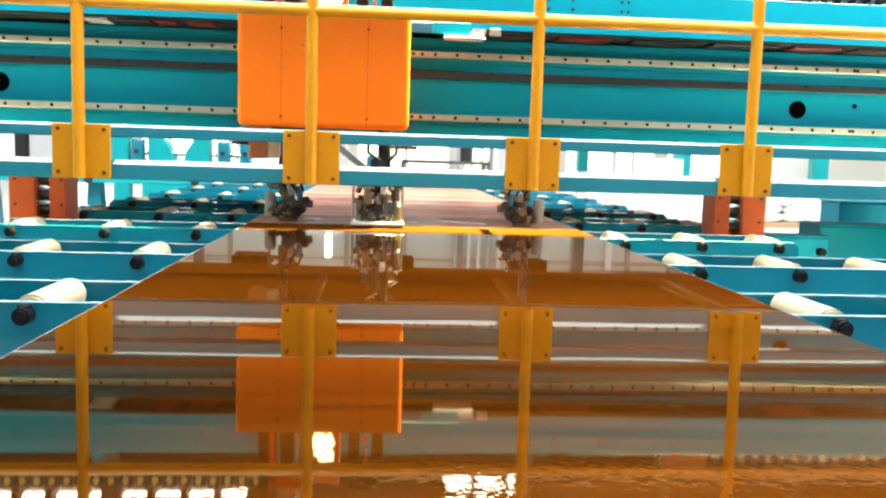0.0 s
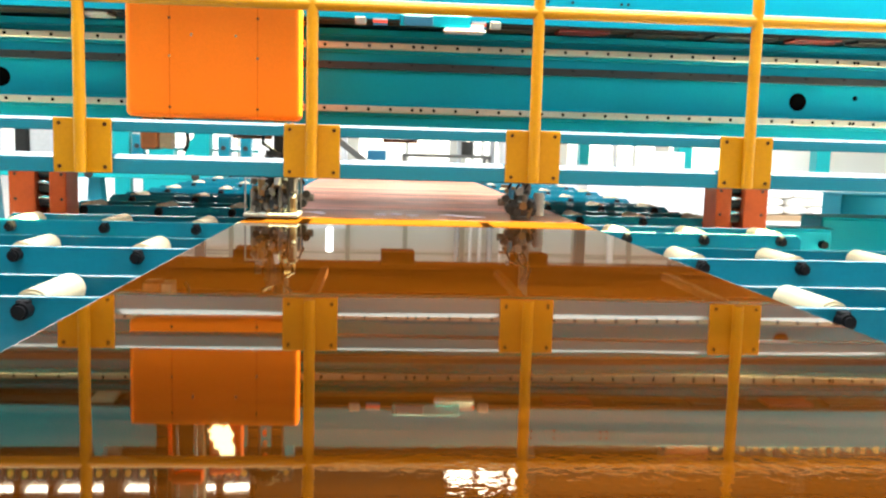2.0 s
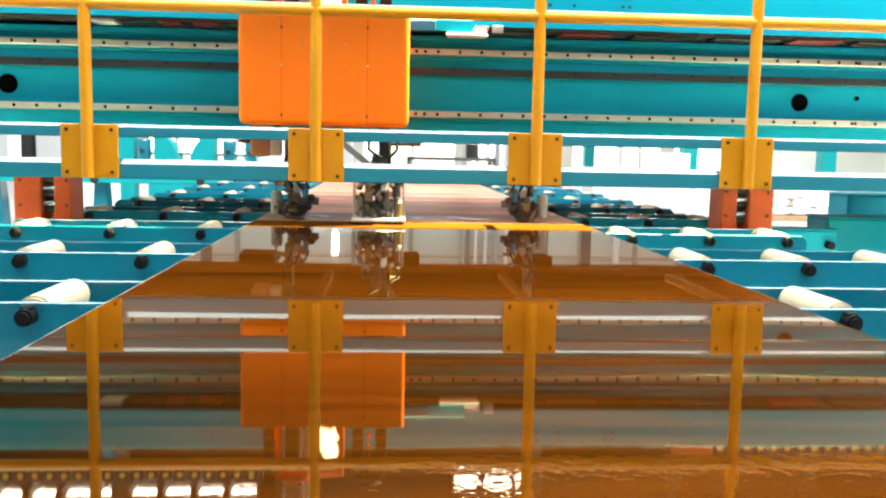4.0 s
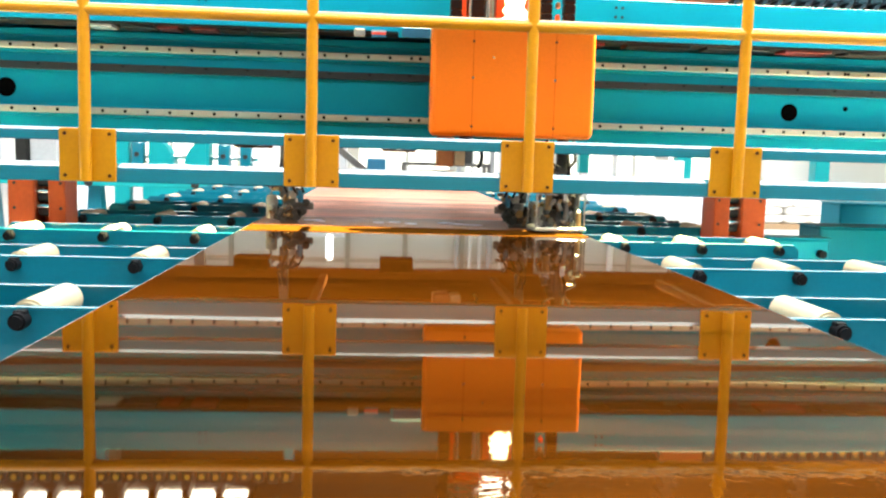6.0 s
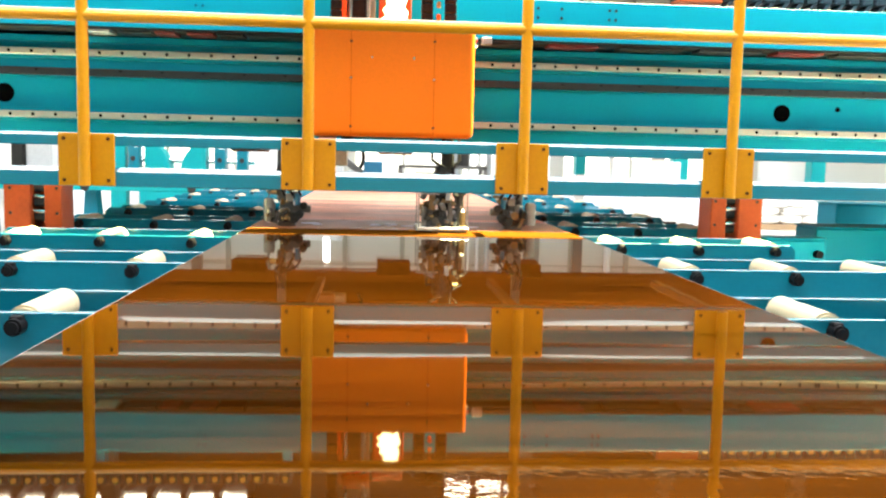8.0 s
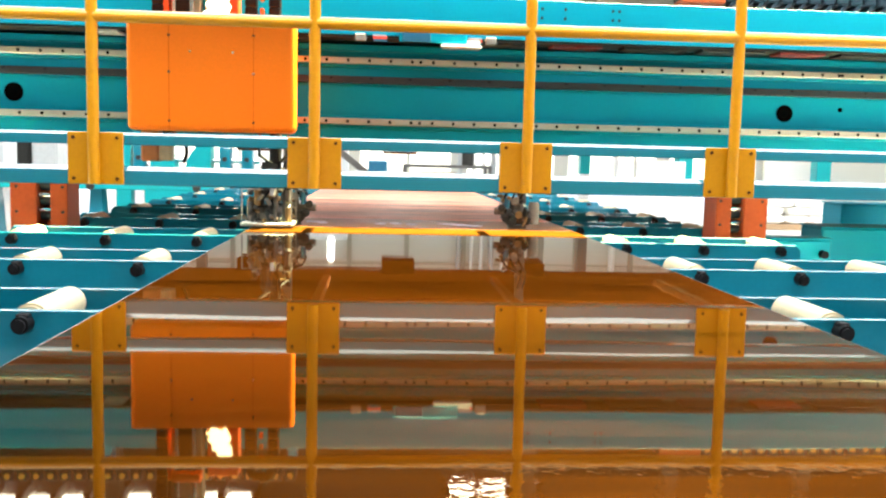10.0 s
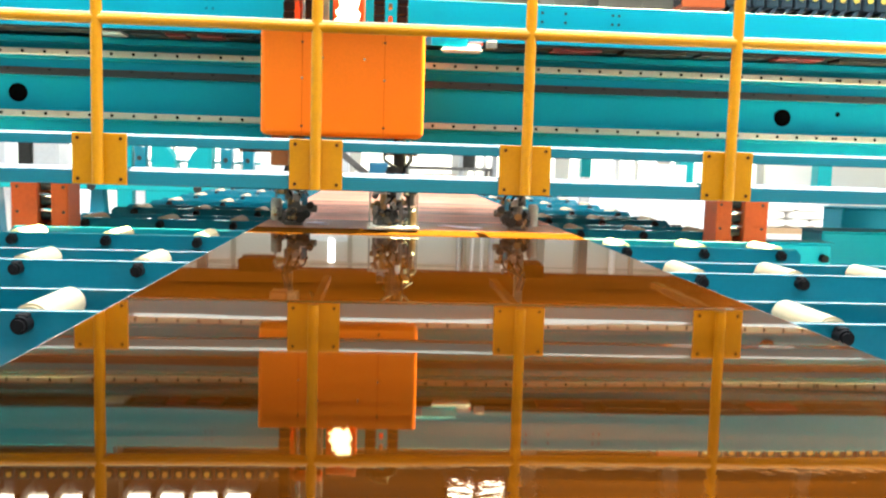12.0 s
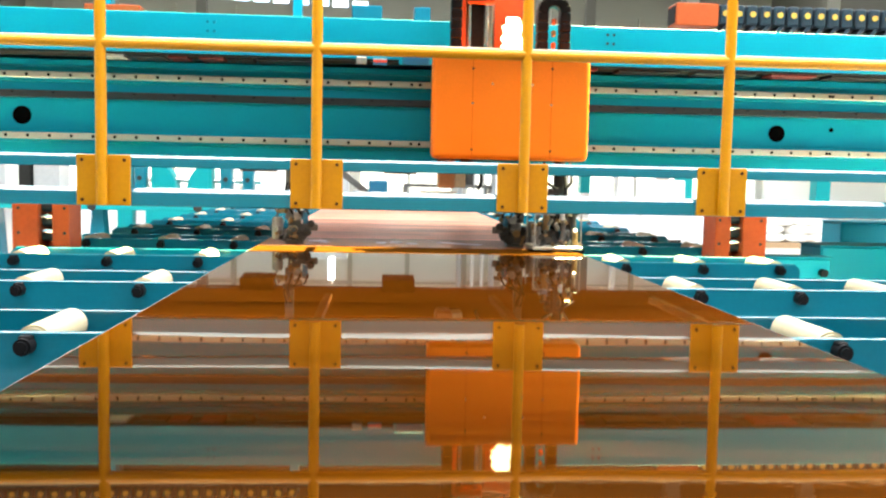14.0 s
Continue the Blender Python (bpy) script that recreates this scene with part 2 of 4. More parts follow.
    l.new(tint.outputs["Result"], gold.inputs["Color"])
    layer = n.new("ShaderNodeMixShader")
    l.new(bp.outputs["Normal"], gold.inputs["Normal"])
    l.new(bp.outputs["Normal"], rim.inputs["Normal"])
    l.new(rim.outputs["Fac"], layer.inputs["Fac"])
    l.new(b.outputs["BSDF"], layer.inputs[1])
    l.new(gold.outputs["BSDF"], layer.inputs[2])
    l.new(layer.outputs["Shader"], n["Material Output"].inputs["Surface"])
    return m


SHEET = sheet_material()


# ---------------------------------------------------------------- mesh tools
def box(bm, x0, x1, y0, y1, z0, z1, bevel=0.0, segs=1):
    made = bmesh.ops.create_cube(bm, size=1.0)["verts"]
    for v in made:
        v.co = Vector((x0 + (v.co.x + 0.5) * (x1 - x0), y0 + (v.co.y + 0.5) * (y1 - y0), z0 + (v.co.z + 0.5) * (z1 - z0)))
    if bevel:
        edges = list({e for v in made for e in v.link_edges})
        bmesh.ops.bevel(bm, geom=edges, offset=bevel, segments=segs, affect="EDGES", profile=0.5)
    return bm


def rod(bm, a, b, r, sides=16, r2=None):
    """A round bar from a to b."""
    a, b = Vector(a), Vector(b)
    q = (b - a).to_track_quat("Z", "Y").to_matrix().to_4x4()
    bmesh.ops.create_cone(bm, cap_ends=True, segments=sides, radius1=r, radius2=r if r2 is None else r2, depth=(b - a).length,
                          matrix=Matrix.Translation((a + b) / 2) @ q)
    return bm


def tube_path(bm, pts, r, sides=8):
    """A hose: one closed skin swept through the given points."""
    pts = [Vector(p) for p in pts]
    rings = []
    for i, p in enumerate(pts):
        along = (pts[min(i + 1, len(pts) - 1)] - pts[max(i - 1, 0)]).normalized()
        u = along.cross(Vector((0.31, 0.9, 0.2))).normalized()
        v = along.cross(u)
        rings.append([bm.verts.new(p + r * (math.cos(k * 2 * math.pi / sides) * u + math.sin(k * 2 * math.pi / sides) * v)) for k in range(sides)])
    for a, b in zip(rings[:-1], rings[1:]):
        for k in range(sides):
            bm.faces.new((a[k], a[(k + 1) % sides], b[(k + 1) % sides], b[k]))
    bm.faces.new(rings[0][::-1])
    bm.faces.new(rings[-1])
    return bm


def extrude(bm, outline, axis, lo, hi):
    """A prism: the outline in the two other axes, from lo to hi along the axis."""
    def at(u, v, w):
        return {"x": (w, u, v), "y": (u, w, v), "z": (u, v, w)}[axis]
    a = [bm.verts.new(at(u, v, lo)) for u, v in outline]
    b = [bm.verts.new(at(u, v, hi)) for u, v in outline]
    n = len(outline)
    bm.faces.new(a)
    bm.faces.new(b[::-1])
    for i in range(n):
        bm.faces.new((a[i], b[i], b[(i + 1) % n], a[(i + 1) % n]))
    bmesh.ops.recalc_face_normals(bm, faces=bm.faces)
    return bm


def new_mesh(name, bm, material, smooth=False):
    bmesh.ops.recalc_face_normals(bm, faces=bm.faces)
    me = bpy.data.meshes.new(name)
    bm.to_mesh(me)
    bm.free()
    me.materials.append(material)
    if smooth:
        me.polygons.foreach_set("use_smooth", [True] * len(me.polygons))
        me.set_sharp_from_angle(angle=radians(35))
    return me


def part(name, bm, material, parent, label="", smooth=True):
    ob = new(name, new_mesh(name, bm, material, smooth))
    ob.parent = parent
    return tagged(ob, label)


def piece(name, mesh, parent, m):
    """One more object on a shared mesh."""
    ob = new(name, mesh)
    ob.parent = parent
    ob.matrix_basis = m
    return ob


def thing(name, label, category, at=(0, 0, 0), group="", kind=""):
    ob = new(name)
    ob.empty_display_size = 0.1
    ob.location = at
    return tagged(ob, label, category, group, kind)


def solid(name, bm, material, label, category, group="", kind="", smooth=True):
    return tagged(new(name, new_mesh(name, bm, material, smooth)), label, category, group, kind)


# ---------------------------------------------------------------- setting: hall
GLASS = 0.90                                   # top of the sheet


def build_hall():
    x0, x1, y0, y1, h = HALL
    solid("floor", box(bmesh.new(), x0, x1, y0, y1, -0.2, 0.0), FLOOR, "pale sealed concrete factory floor", "floor", kind="structure")
    for name, a in (("wall_west", (x0 - 0.2, x0, y0, y1)), ("wall_east", (x1, x1 + 0.2, y0, y1))):
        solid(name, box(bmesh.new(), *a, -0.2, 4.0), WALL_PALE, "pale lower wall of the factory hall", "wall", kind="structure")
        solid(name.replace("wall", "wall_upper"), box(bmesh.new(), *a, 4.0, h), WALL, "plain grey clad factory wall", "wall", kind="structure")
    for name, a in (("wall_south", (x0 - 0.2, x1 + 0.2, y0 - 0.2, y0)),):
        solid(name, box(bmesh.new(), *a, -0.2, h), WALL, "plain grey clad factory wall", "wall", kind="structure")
    # far wall: glazed band low down, a row of small clerestory lights under the roof
    bm = bmesh.new()
    box(bm, x0, x1, y1, y1 + 0.2, -0.2, 0.6)
    end = -0.65                                # the row of lights stops here and climbs the other way
    box(bm, end, x1, y1, y1 + 0.2, 7.9, h)
    for i in range(17):
        xa = end - (i + 1) * (end - x0) / 17
        xb = end - i * (end - x0) / 17
        sill = 7.96 + 0.026 * i
        box(bm, xa, xb, y1 + 0.003, y1 + 0.197, 7.9, sill)
        box(bm, xa, xb, y1 + 0.003, y1 + 0.197, sill + 0.30, h)
        box(bm, xa, xa + 0.16, y1 + 0.006, y1 + 0.194, sill, sill + 0.30)
    pale = bmesh.new()
    for i in range(8):
        x = x0 + i * (x1 - x0) / 7
        box(pale, max(x - 0.3, x0), min(x + 0.3, x1), y1 + 0.003, y1 + 0.197, 0.6, 3.399)
    wx0, wx1, wz0, wz1 = -2.13, -1.87, 3.7, 4.8
    for a in ((x0, wx0, 3.4, 7.2), (wx1, x1, 3.4, 7.2), (wx0, wx1, 3.4, wz0), (wx0, wx1, wz1, 7.2)):
        box(pale, a[0], a[1], y1 + 0.002, y1 + 0.198, a[2], a[3])
    box(bm, x0, x1, y1, y1 + 0.2, 7.2, 7.9)
    for i in range(13):
        x = x0 + 1.0 + i * 2.35
        box(pale, x - 0.06, x + 0.06, y1 - 0.15, y1 - 0.001, 0.0, 3.39)
        box(bm, x - 0.09, x + 0.09, y1 - 0.15, y1 - 0.001, 3.40, 7.9)
    for z in (4.9, 6.3):
        box(bm, x0, x1, y1 - 0.10, y1 - 0.0015, z - 0.06, z + 0.06)
    solid("wall_panel", pale, WALL_PALE, "pale panels of the far factory wall", "wall", kind="structure")
    solid("wall_north", bm, WALL_FAR, "far factory wall with glazed openings", "wall", kind="structure")
    # roof: opaque bays between the skylights, with one added sun gap along x
    bm = bmesh.new()
    cuts = [y0 - 0.2]
    for a, b, _ in sorted(SKYLIGHTS + [(*SLIT, 0)]):
        cuts += [a, b]
    cuts.append(y1 + 0.2)
    for a, b in zip(cuts[0::2], cuts[1::2]):
        box(bm, x0 - 0.2, x1 + 0.2, a, b, h, h + 0.1)
    for a, b, _ in SKYLIGHTS:                  # opaque boards added over the light wells to keep the sun out
        box(bm, x0 - 0.2, x1 + 0.2, a - 0.05, b + 0.05, h + 0.101, h + 0.15)
    for y in (-7.5, -1.0, 9.0, 14.0, 19.5, 24.0):
        box(bm, x0, x1, y, y + 0.18, h - 0.45, h - 0.002)
    for i in range(9):
        x = -9.4 + i * 0.8
        box(bm, x - 0.07, x + 0.07, 21.1, 22.1, 8.70, 8.93)
    for i in range(4):
        x = 1.8 + i * 0.8
        box(bm, x - 0.06, x + 0.06, 21.6, 22.6, 8.70, 8.93)
    solid("ceiling", bm, ROOF, "steel factory roof with long skylights", "ceiling", kind="structure", smooth=False)


build_hall()


def wall_pipe(x, r, material, label):
    t = thing("wall_pipe", label, "pipe", (x, 35.6, 0), "wall pipes")
    part("pipe", rod(bmesh.new(), (0, 0, 0.0), (0, 0, 7.5), r, 12), material, t)
    for z in (1.0, 4.0, 7.0):
        part("clamp", box(bmesh.new(), -r - 0.03, r + 0.03, 0.0, 0.25, z, z + 0.08), GREY, t)


for px, pr, pm, pl in ((3.2, 0.10, GREY, "grey service pipe on the far wall"), (3.75, 0.07, WHITE, "white service pipe on the far wall"), (4.15, 0.07, WHITE, "white service pipe on the far wall"),
                       (4.55, 0.12, GREY, "grey service pipe on the far wall"), (5.0, 0.06, WHITE, "white service pipe on the far wall"), (9.6, 0.14, WHITE, "wide white duct pipe on the far wall")):
    wall_pipe(px, pr, pm, pl)

# ---------------------------------------------------------------- roller beds
BED_Y = [1.335 + 1.165 * i for i in range(11)]
LEFT_X, RIGHT_X = (-0.99, -1.475, -1.965), (1.39, 1.835, 2.285)
AXLE_Z = 0.842


def build_beds():
    roller_me = bmesh.new()
    rod(roller_me, (0, 0.035, 0), (0, 0.365, 0), 0.050, 24)
    bmesh.ops.bevel(roller_me, geom=[e for e in roller_me.edges if abs(e.verts[0].co.y - e.verts[1].co.y) < 1e-4 and len(e.link_faces) == 2], offset=0.008, segments=2, affect="EDGES")
    roller_me = new_mesh("roller", roller_me, CREAM, True)
    cap = bmesh.new()
    rod(cap, (0, -0.045, 0), (0, 0.0, 0), 0.025, 16)
    rod(cap, (0, -0.055, 0), (0, -0.045, 0), 0.018, 16)
    rod(cap, (0, 0.0, 0), (0, 0.035, 0), 0.012, 10)
    box(cap, -0.017, 0.017, -0.030, 0.030, -0.006, 0.030, 0.004)
    cap = new_mesh("axle_cap", cap, BLACK, True)
    for i, y in enumerate(BED_Y):
        bed = thing("roller_bed", "teal steel cross beam carrying cream rubber rollers", "conveyor", (0, y, 0), "roller beds")
        xa, xb = (-2.15, 2.41) if i >= 3 else (-3.1, 3.1)
        for name, dy in (("front_plate", 0.0), ("back_plate", 0.40)):
            c = 0.03
            outline = [(xa, 0.60), (xb, 0.60), (xb, 0.878 - c), (xb - c, 0.878), (xa + c, 0.878), (xa, 0.878 - c)]
            part(name, extrude(bmesh.new(), outline, "y", dy, dy + 0.012), TEAL_BED, bed, smooth=False)
            part("flange", box(bmesh.new(), xa + c, xb - c, dy + 0.012, dy + 0.045, 0.862, 0.870, 0.002), TEAL_BED, bed)
            # small sloped lip added to give the plate's edge its bright line
            lip = [(dy - 0.001, 0.870), (dy - 0.001, 0.8765), (dy + 0.002, 0.8795), (dy + 0.012, 0.8795), (dy + 0.012, 0.8785), (dy + 0.0005, 0.8782), (dy - 0.0002, 0.870)]
            part("worn_lip", extrude(bmesh.new(), lip, "x", xa + c, xb - c), BLUE_RAIL, bed, "glossy upper edge sloped to catch the skylight", smooth=False)
        part("bed_floor", box(bmesh.new(), xa, xb, 0.012, 0.40, 0.60, 0.612), TEAL_BED, bed)
        for x in (xa + 0.5, xb - 0.5):
            part("leg", box(bmesh.new(), x - 0.05, x + 0.05, 0.15, 0.25, 0.0, 0.60, 0.006), TEAL_BED, bed)
        xs = list(LEFT_X) + [-0.5, 0.0, 0.45, 0.92] + list(RIGHT_X)
        if i < 3:
            xs = [-2.45] + xs + [2.75]
        for x in xs:
            r = piece("roller", roller_me, bed, pose(x, 0, AXLE_Z))
            piece("axle_cap", cap, r, Matrix())
    # long stringers that tie the beams together
    for x in (-2.05, 2.62):
        solid("stringer", box(bmesh.new(), x - 0.04, x + 0.04, 1.3, 13.2, 0.50, 0.598, 0.006), TEAL_BED, "teal steel stringer tying the roller beds", "beam", "bed stringers")


build_beds()

# ---------------------------------------------------------------- sheet
SHEET_X = (-0.745, 1.185)
SEAM = 5.62


def build_sheets():
    # the near end of the sheet lifts by a few millimetres off the rollers
    x0, x1 = SHEET_X
    ys = [SEAM, 2.6] + [2.6 - 0.035 * i for i in range(1, 70)] + [0.15]
    t = thing("glossy_sheet", "long amber-brown sheet polished to a mirror on rollers", "sheet")
    bm = bmesh.new()
    rows = []
    for y in ys:
        z = GLASS + 0.00105 * max(0.0, 2.6 - y) ** 2
        rows.append([bm.verts.new(c) for c in ((x0, y, 0.893), (x0, y, z - 0.002), (x0 + 0.002, y, z), (x1 - 0.002, y, z), (x1, y, z - 0.002), (x1, y, 0.893))])
    for a, b in zip(rows[:-1], rows[1:]):
        for k in range(6):
            bm.faces.new((a[k], a[(k + 1) % 6], b[(k + 1) % 6], b[k]))
    bm.faces.new(rows[0])
    bm.faces.new(rows[-1][::-1])
    part("mirror_sheet", bm, SHEET, t)
    for x, s in ((x0, -1), (x1, 1)):           # pale ground rim along both long sides
        lo, hi = sorted((x + s * 0.0005, x + s * 0.0035))
        part("ground_rim", box(bmesh.new(), lo, hi, 0.15, SEAM, 0.893, GLASS - 0.001, 0.0015), RIM, t, "pale ground rim of the sheet")
    bm = box(bmesh.new(), SHEET_X[0], SHEET_X[1], SEAM + 0.002, 11.0, 0.893, GLASS, 0.002)
    solid("dull_sheet", bm, FAR_SHEET, "dull pink copper-coloured sheet lying on rollers", "sheet", smooth=False)


def build_band():
    """Wet brown strip across the sheet, with torn scraps of film; it keeps its place under the gantry."""
    t = thing("wet_band", "dull wet brown band across the sheet with torn film scraps", "film", (0, 5.40, 0))
    random.seed(5)
    n = 40
    w = SHEET_X[1] - SHEET_X[0] - 0.01
    xs = [SHEET_X[0] + 0.005 + w * i / n for i in range(n + 1)]
    front = [(x, -0.36 + 0.025 * noise.noise(Vector((x * 3, 1, 0))) + 0.012 * noise.noise(Vector((x * 11, 4, 0)))) for x in xs]
    back = [(x, 0.33 + 0.03 * noise.noise(Vector((x * 2, 7, 0)))) for x in xs]
    part("wet_film", extrude(bmesh.new(), front + back[::-1], "z", GLASS + 0.0005, GLASS + 0.003), BAND, t)
    # matt amber strip laid over the gloss so the sun stripe keeps its colour
    lip = [(x, -0.72 + 0.012 * noise.noise(Vector((x * 4, 9, 0)))) for x in xs]
    join = [(x, y - 0.002) for x, y in front]
    part("slurry_line", extrude(bmesh.new(), lip + join[::-1], "z", GLASS + 0.0005, GLASS + 0.002), SUN_PATCH, t, "thin matt amber strip added to show the sun stripe")
    for x, y, r in ((-0.40, 0.02, 0.05), (-0.36, -0.06, 0.035), (0.00, -0.05, 0.04), (0.10, 0.00, 0.045), (0.20, -0.08, 0.03), (0.44, 0.02, 0.05), (0.51, -0.04, 0.06), (0.59, -0.09, 0.045)):
        m = 9
        outline = [(x + 1.3 * r * random.uniform(0.4, 1.1) * math.cos(a * 2 * math.pi / m), y + 0.8 * r * random.uniform(0.5, 1.1) * math.sin(a * 2 * math.pi / m)) for a in range(m)]
        part("scrap", extrude(bmesh.new(), outline, "z", GLASS + 0.0031, GLASS + 0.007), SCRAP, t, "torn scrap of pale film")
    return t


build_sheets()
band = build_band()

# ---------------------------------------------------------------- orange gate posts beside the bed


def gate_post(x, s):
    """s = +1: the wide cheek lies towards +x."""
    t = thing("gate_post", "orange-red steel post with black guide rollers beside the bed", "post", (x, 5.5, 0), "gate posts")
    for a, b in ((-0.145, -0.045), (0.035, 0.19)):
        a, b = sorted((s * a, s * b))
        part("cheek", box(bmesh.new(), a, b, -0.10, 0.12, 0.0, 1.20, 0.006), ORANGE_CAST, t)
    lo, hi = sorted((-s * 0.0445, s * 0.0345))
    part("web", box(bmesh.new(), lo, hi, 0.06, 0.11, 0.0, 1.20, 0.003), ORANGE_CAST, t)
    for z in (0.93, 1.02, 1.11):
        part("guide_roller", rod(bmesh.new(), (lo + 0.004, -0.02, z), (hi - 0.004, -0.02, z), 0.036, 16), RACK_BLACK, t, "worn black guide roller")
        part("pin", rod(bmesh.new(), (lo - 0.001, -0.06, z + 0.03), (hi + 0.001, -0.06, z + 0.03), 0.012, 10), CHROME, t)
    for dx in (-s * 0.12, s * 0.15):
        for z in (0.95, 1.10):
            part("bolt", rod(bmesh.new(), (dx, -0.108, z), (dx, -0.098, z), 0.010, 6), DARK, t)
    return t


gate_post(-2.02, -1)
gate_post(2.27, 1)

# ---------------------------------------------------------------- gantry
GY = 5.474                                     # front face of the gantry at the start


def build_gantry():
    t = thing("gantry", "large teal steel gantry spanning the bed, with bright linear rails", "gantry", (0, GY, 0))
    xa, xb = -4.2, 4.8
    UB = -0.25                                 # the upper beam stands proud of the lower one
    part("upper_beam", box(bmesh.new(), xa, xb, UB, 0.35, 2.058, 2.30, 0.0015), TEAL, t)
    # shade below the upper beam, put in as a dark plate
    part("upper_underside", box(bmesh.new(), xa, xb, UB + 0.01, -0.04, 2.046, 2.0575), DARK, t, "dark plate for the shade under the upper beam")
    part("lower_beam", box(bmesh.new(), xa, xb, 0.0, 1.0, 1.42, 2.030, 0.010), TEAL, t)
    # plate added below the beam, matt brown so its mirror image stays dark
    part("underside", box(bmesh.new(), xa + 0.6, xb - 0.6, 0.02, 1.09, 1.404, 1.4195), UNDER, t, "matt brown plate that darkens the underside's reflection")
    part("ledge", box(bmesh.new(), xa, xb, -0.03, -0.0005, 1.985, 2.026, 0.004), TEAL, t)
    part("spacer", box(bmesh.new(), xa, xb, 0.20, 0.34, 2.030, 2.058), TEAL, t)
    for z in (1.905, 1.525):
        part("rail_seat", box(bmesh.new(), xa, xb, -0.02, 0.0, z - 0.02, z + 0.06, 0.003), TEAL, t)
        rail = part("linear_rail", box(bmesh.new(), xa, xb, -0.055, -0.02, z, z + 0.040, 0.004), STEEL, t, "bright ground steel linear rail with bolt holes")
        hole = bmesh.new()
        rod(hole, (0, -0.0575, 0), (0, -0.050, 0), 0.0105, 10)
        hole = new_mesh("bolt_hole", hole, HOLE)
        for i in range(66):
            piece("bolt_hole", hole, rail, pose(xa + 0.1 + i * 0.134, 0, z + 0.02))
        for x in (-2.50, 0.242, 2.98):         # doubled holes where two lengths of rail meet
            piece("bolt_hole", hole, rail, pose(x, 0, z + 0.02))
    rack = part("gear_rack", box(bmesh.new(), xa, xb, -0.035, 0.0, 1.785, 1.83, 0.003), RACK_BLACK, t, "dark oiled gear rack")
    dot = bmesh.new()
    rod(dot, (0, -0.038, 0), (0, -0.030, 0), 0.008, 8)
    dot = new_mesh("rack_bolt", dot, BLACK)
    for i in range(36):
        piece("rack_bolt", dot, rack, pose(xa + 0.13 + i * 0.25, 0, 1.818))
    for x, r in ((-2.276, 0.058), (2.652, 0.056), (3.03, 0.016), (-2.66, 0.016)):
        part("port_hole", rod(bmesh.new(), (x, -0.004, 1.673 if r > 0.05 else 1.708), (x, 0.05, 1.673 if r > 0.05 else 1.708), r, 32), HOLE, t, "round dark hole in the beam")
    # groups of small tapped holes on the upper beam
    for cx, w in ((1.43, 0.04), (1.115, 0.0), (0.97, 0.0), (-1.05, 0.04)):
        for dx in ((-w / 2, w / 2) if w else (0.0,)):
            for z in (2.195, 2.25):
                part("tapped_hole", rod(bmesh.new(), (cx + dx, UB - 0.004, z), (cx + dx, UB + 0.01, z), 0.009, 10), DARK if cx > 0 else TEAL_BED, t)
    for x in (xa + 0.25, xb - 0.25):
        part("column", box(bmesh.new(), x - 0.25, x + 0.25, 0.1, 0.9, 0.05, 1.42, 0.01), TEAL, t)
        part("end_truck", box(bmesh.new(), x - 0.2, x + 0.2, -0.5, 1.5, 0.0, 0.25, 0.01), ORANGE_CAST, t)
    # boxes hung under the rear edge
    for x in (-1.05, 0.16, 1.28):
        part("sensor_box", box(bmesh.new(), x - 0.14, x + 0.14, 1.72, 2.02, 1.35, 1.46, 0.004), UNDER, t, "brown sensor box under the beam")
    part("rear_beam", box(bmesh.new(), xa, xb, 1.10, 2.05, 1.46, 1.70, 0.008), UNDER, t)
    # red and white covers in the gap between the beams
    for xl, xr, paint in ((-1.72, -1.58, GREY), (-1.53, -1.34, RACK_BLACK), (-1.32, -1.20, RED), (-1.13, -0.98, RED), (-0.96, -0.80, DARK), (-0.78, -0.42, RACK_BLACK),
                          (0.62, 0.95, DARK), (1.05, 1.36, RED), (1.5, 1.9, DARK), (2.0, 2.4, RACK_BLACK), (2.5, 2.8, RED), (2.9, 3.3, DARK)):
        part("cover", box(bmesh.new(), xl, xr, UB + 0.03, -0.06, 2.028, 2.0455, 0.003), paint, t)
    # work light seat and small labels in the gap
    part("valve_panel", box(bmesh.new(), 0.10, 0.51, UB - 0.03, UB - 0.001, 2.022, 2.088, 0.004), TEAL, t, "teal valve panel")
    part("valve_box", box(bmesh.new(), 0.12, 0.29, UB - 0.05, UB - 0.0305, 2.02, 2.08, 0.004), BLUE, t, "dark blue valve box")
    part("light_bar", box(bmesh.new(), 0.35, 0.60, UB - 0.055, UB - 0.02, 1.996, 2.007, 0.004, 2), WHITE, t, "white light bar")
    part("light_bracket", box(bmesh.new(), 0.36, 0.59, UB - 0.019, UB + 0.02, 1.99, 2.0455), GREY, t)
    for xb_, sgn in ((0.52, 1), (-0.06, -1)):
        part("sticker", box(bmesh.new(), xb_, xb_ + 0.085, UB - 0.008, UB - 0.001, 2.036, 2.050), STICK_RED, t, "small red and white sticker")
        part("sticker", box(bmesh.new(), xb_, xb_ + 0.085, UB - 0.008, UB - 0.001, 2.052, 2.062), GREY, t)
        part("sticker", box(bmesh.new(), xb_, xb_ + 0.085, UB - 0.008, UB - 0.001, 2.022, 2.034), BLUE, t)
        part("clip", box(bmesh.new(), xb_ + sgn * 0.105, xb_ + sgn * 0.105 + 0.066, UB - 0.03, UB - 0.001, 2.018, 2.066, 0.006), DULL_STEEL, t, "grey clip")
    # cable chain with its orange bracket on top
    part("chain_bracket", box(bmesh.new(), 2.08, 2.39, 0.45, 0.65, 2.45, 2.61, 0.006), ORANGE_CAST, t, "orange cable chain bracket")
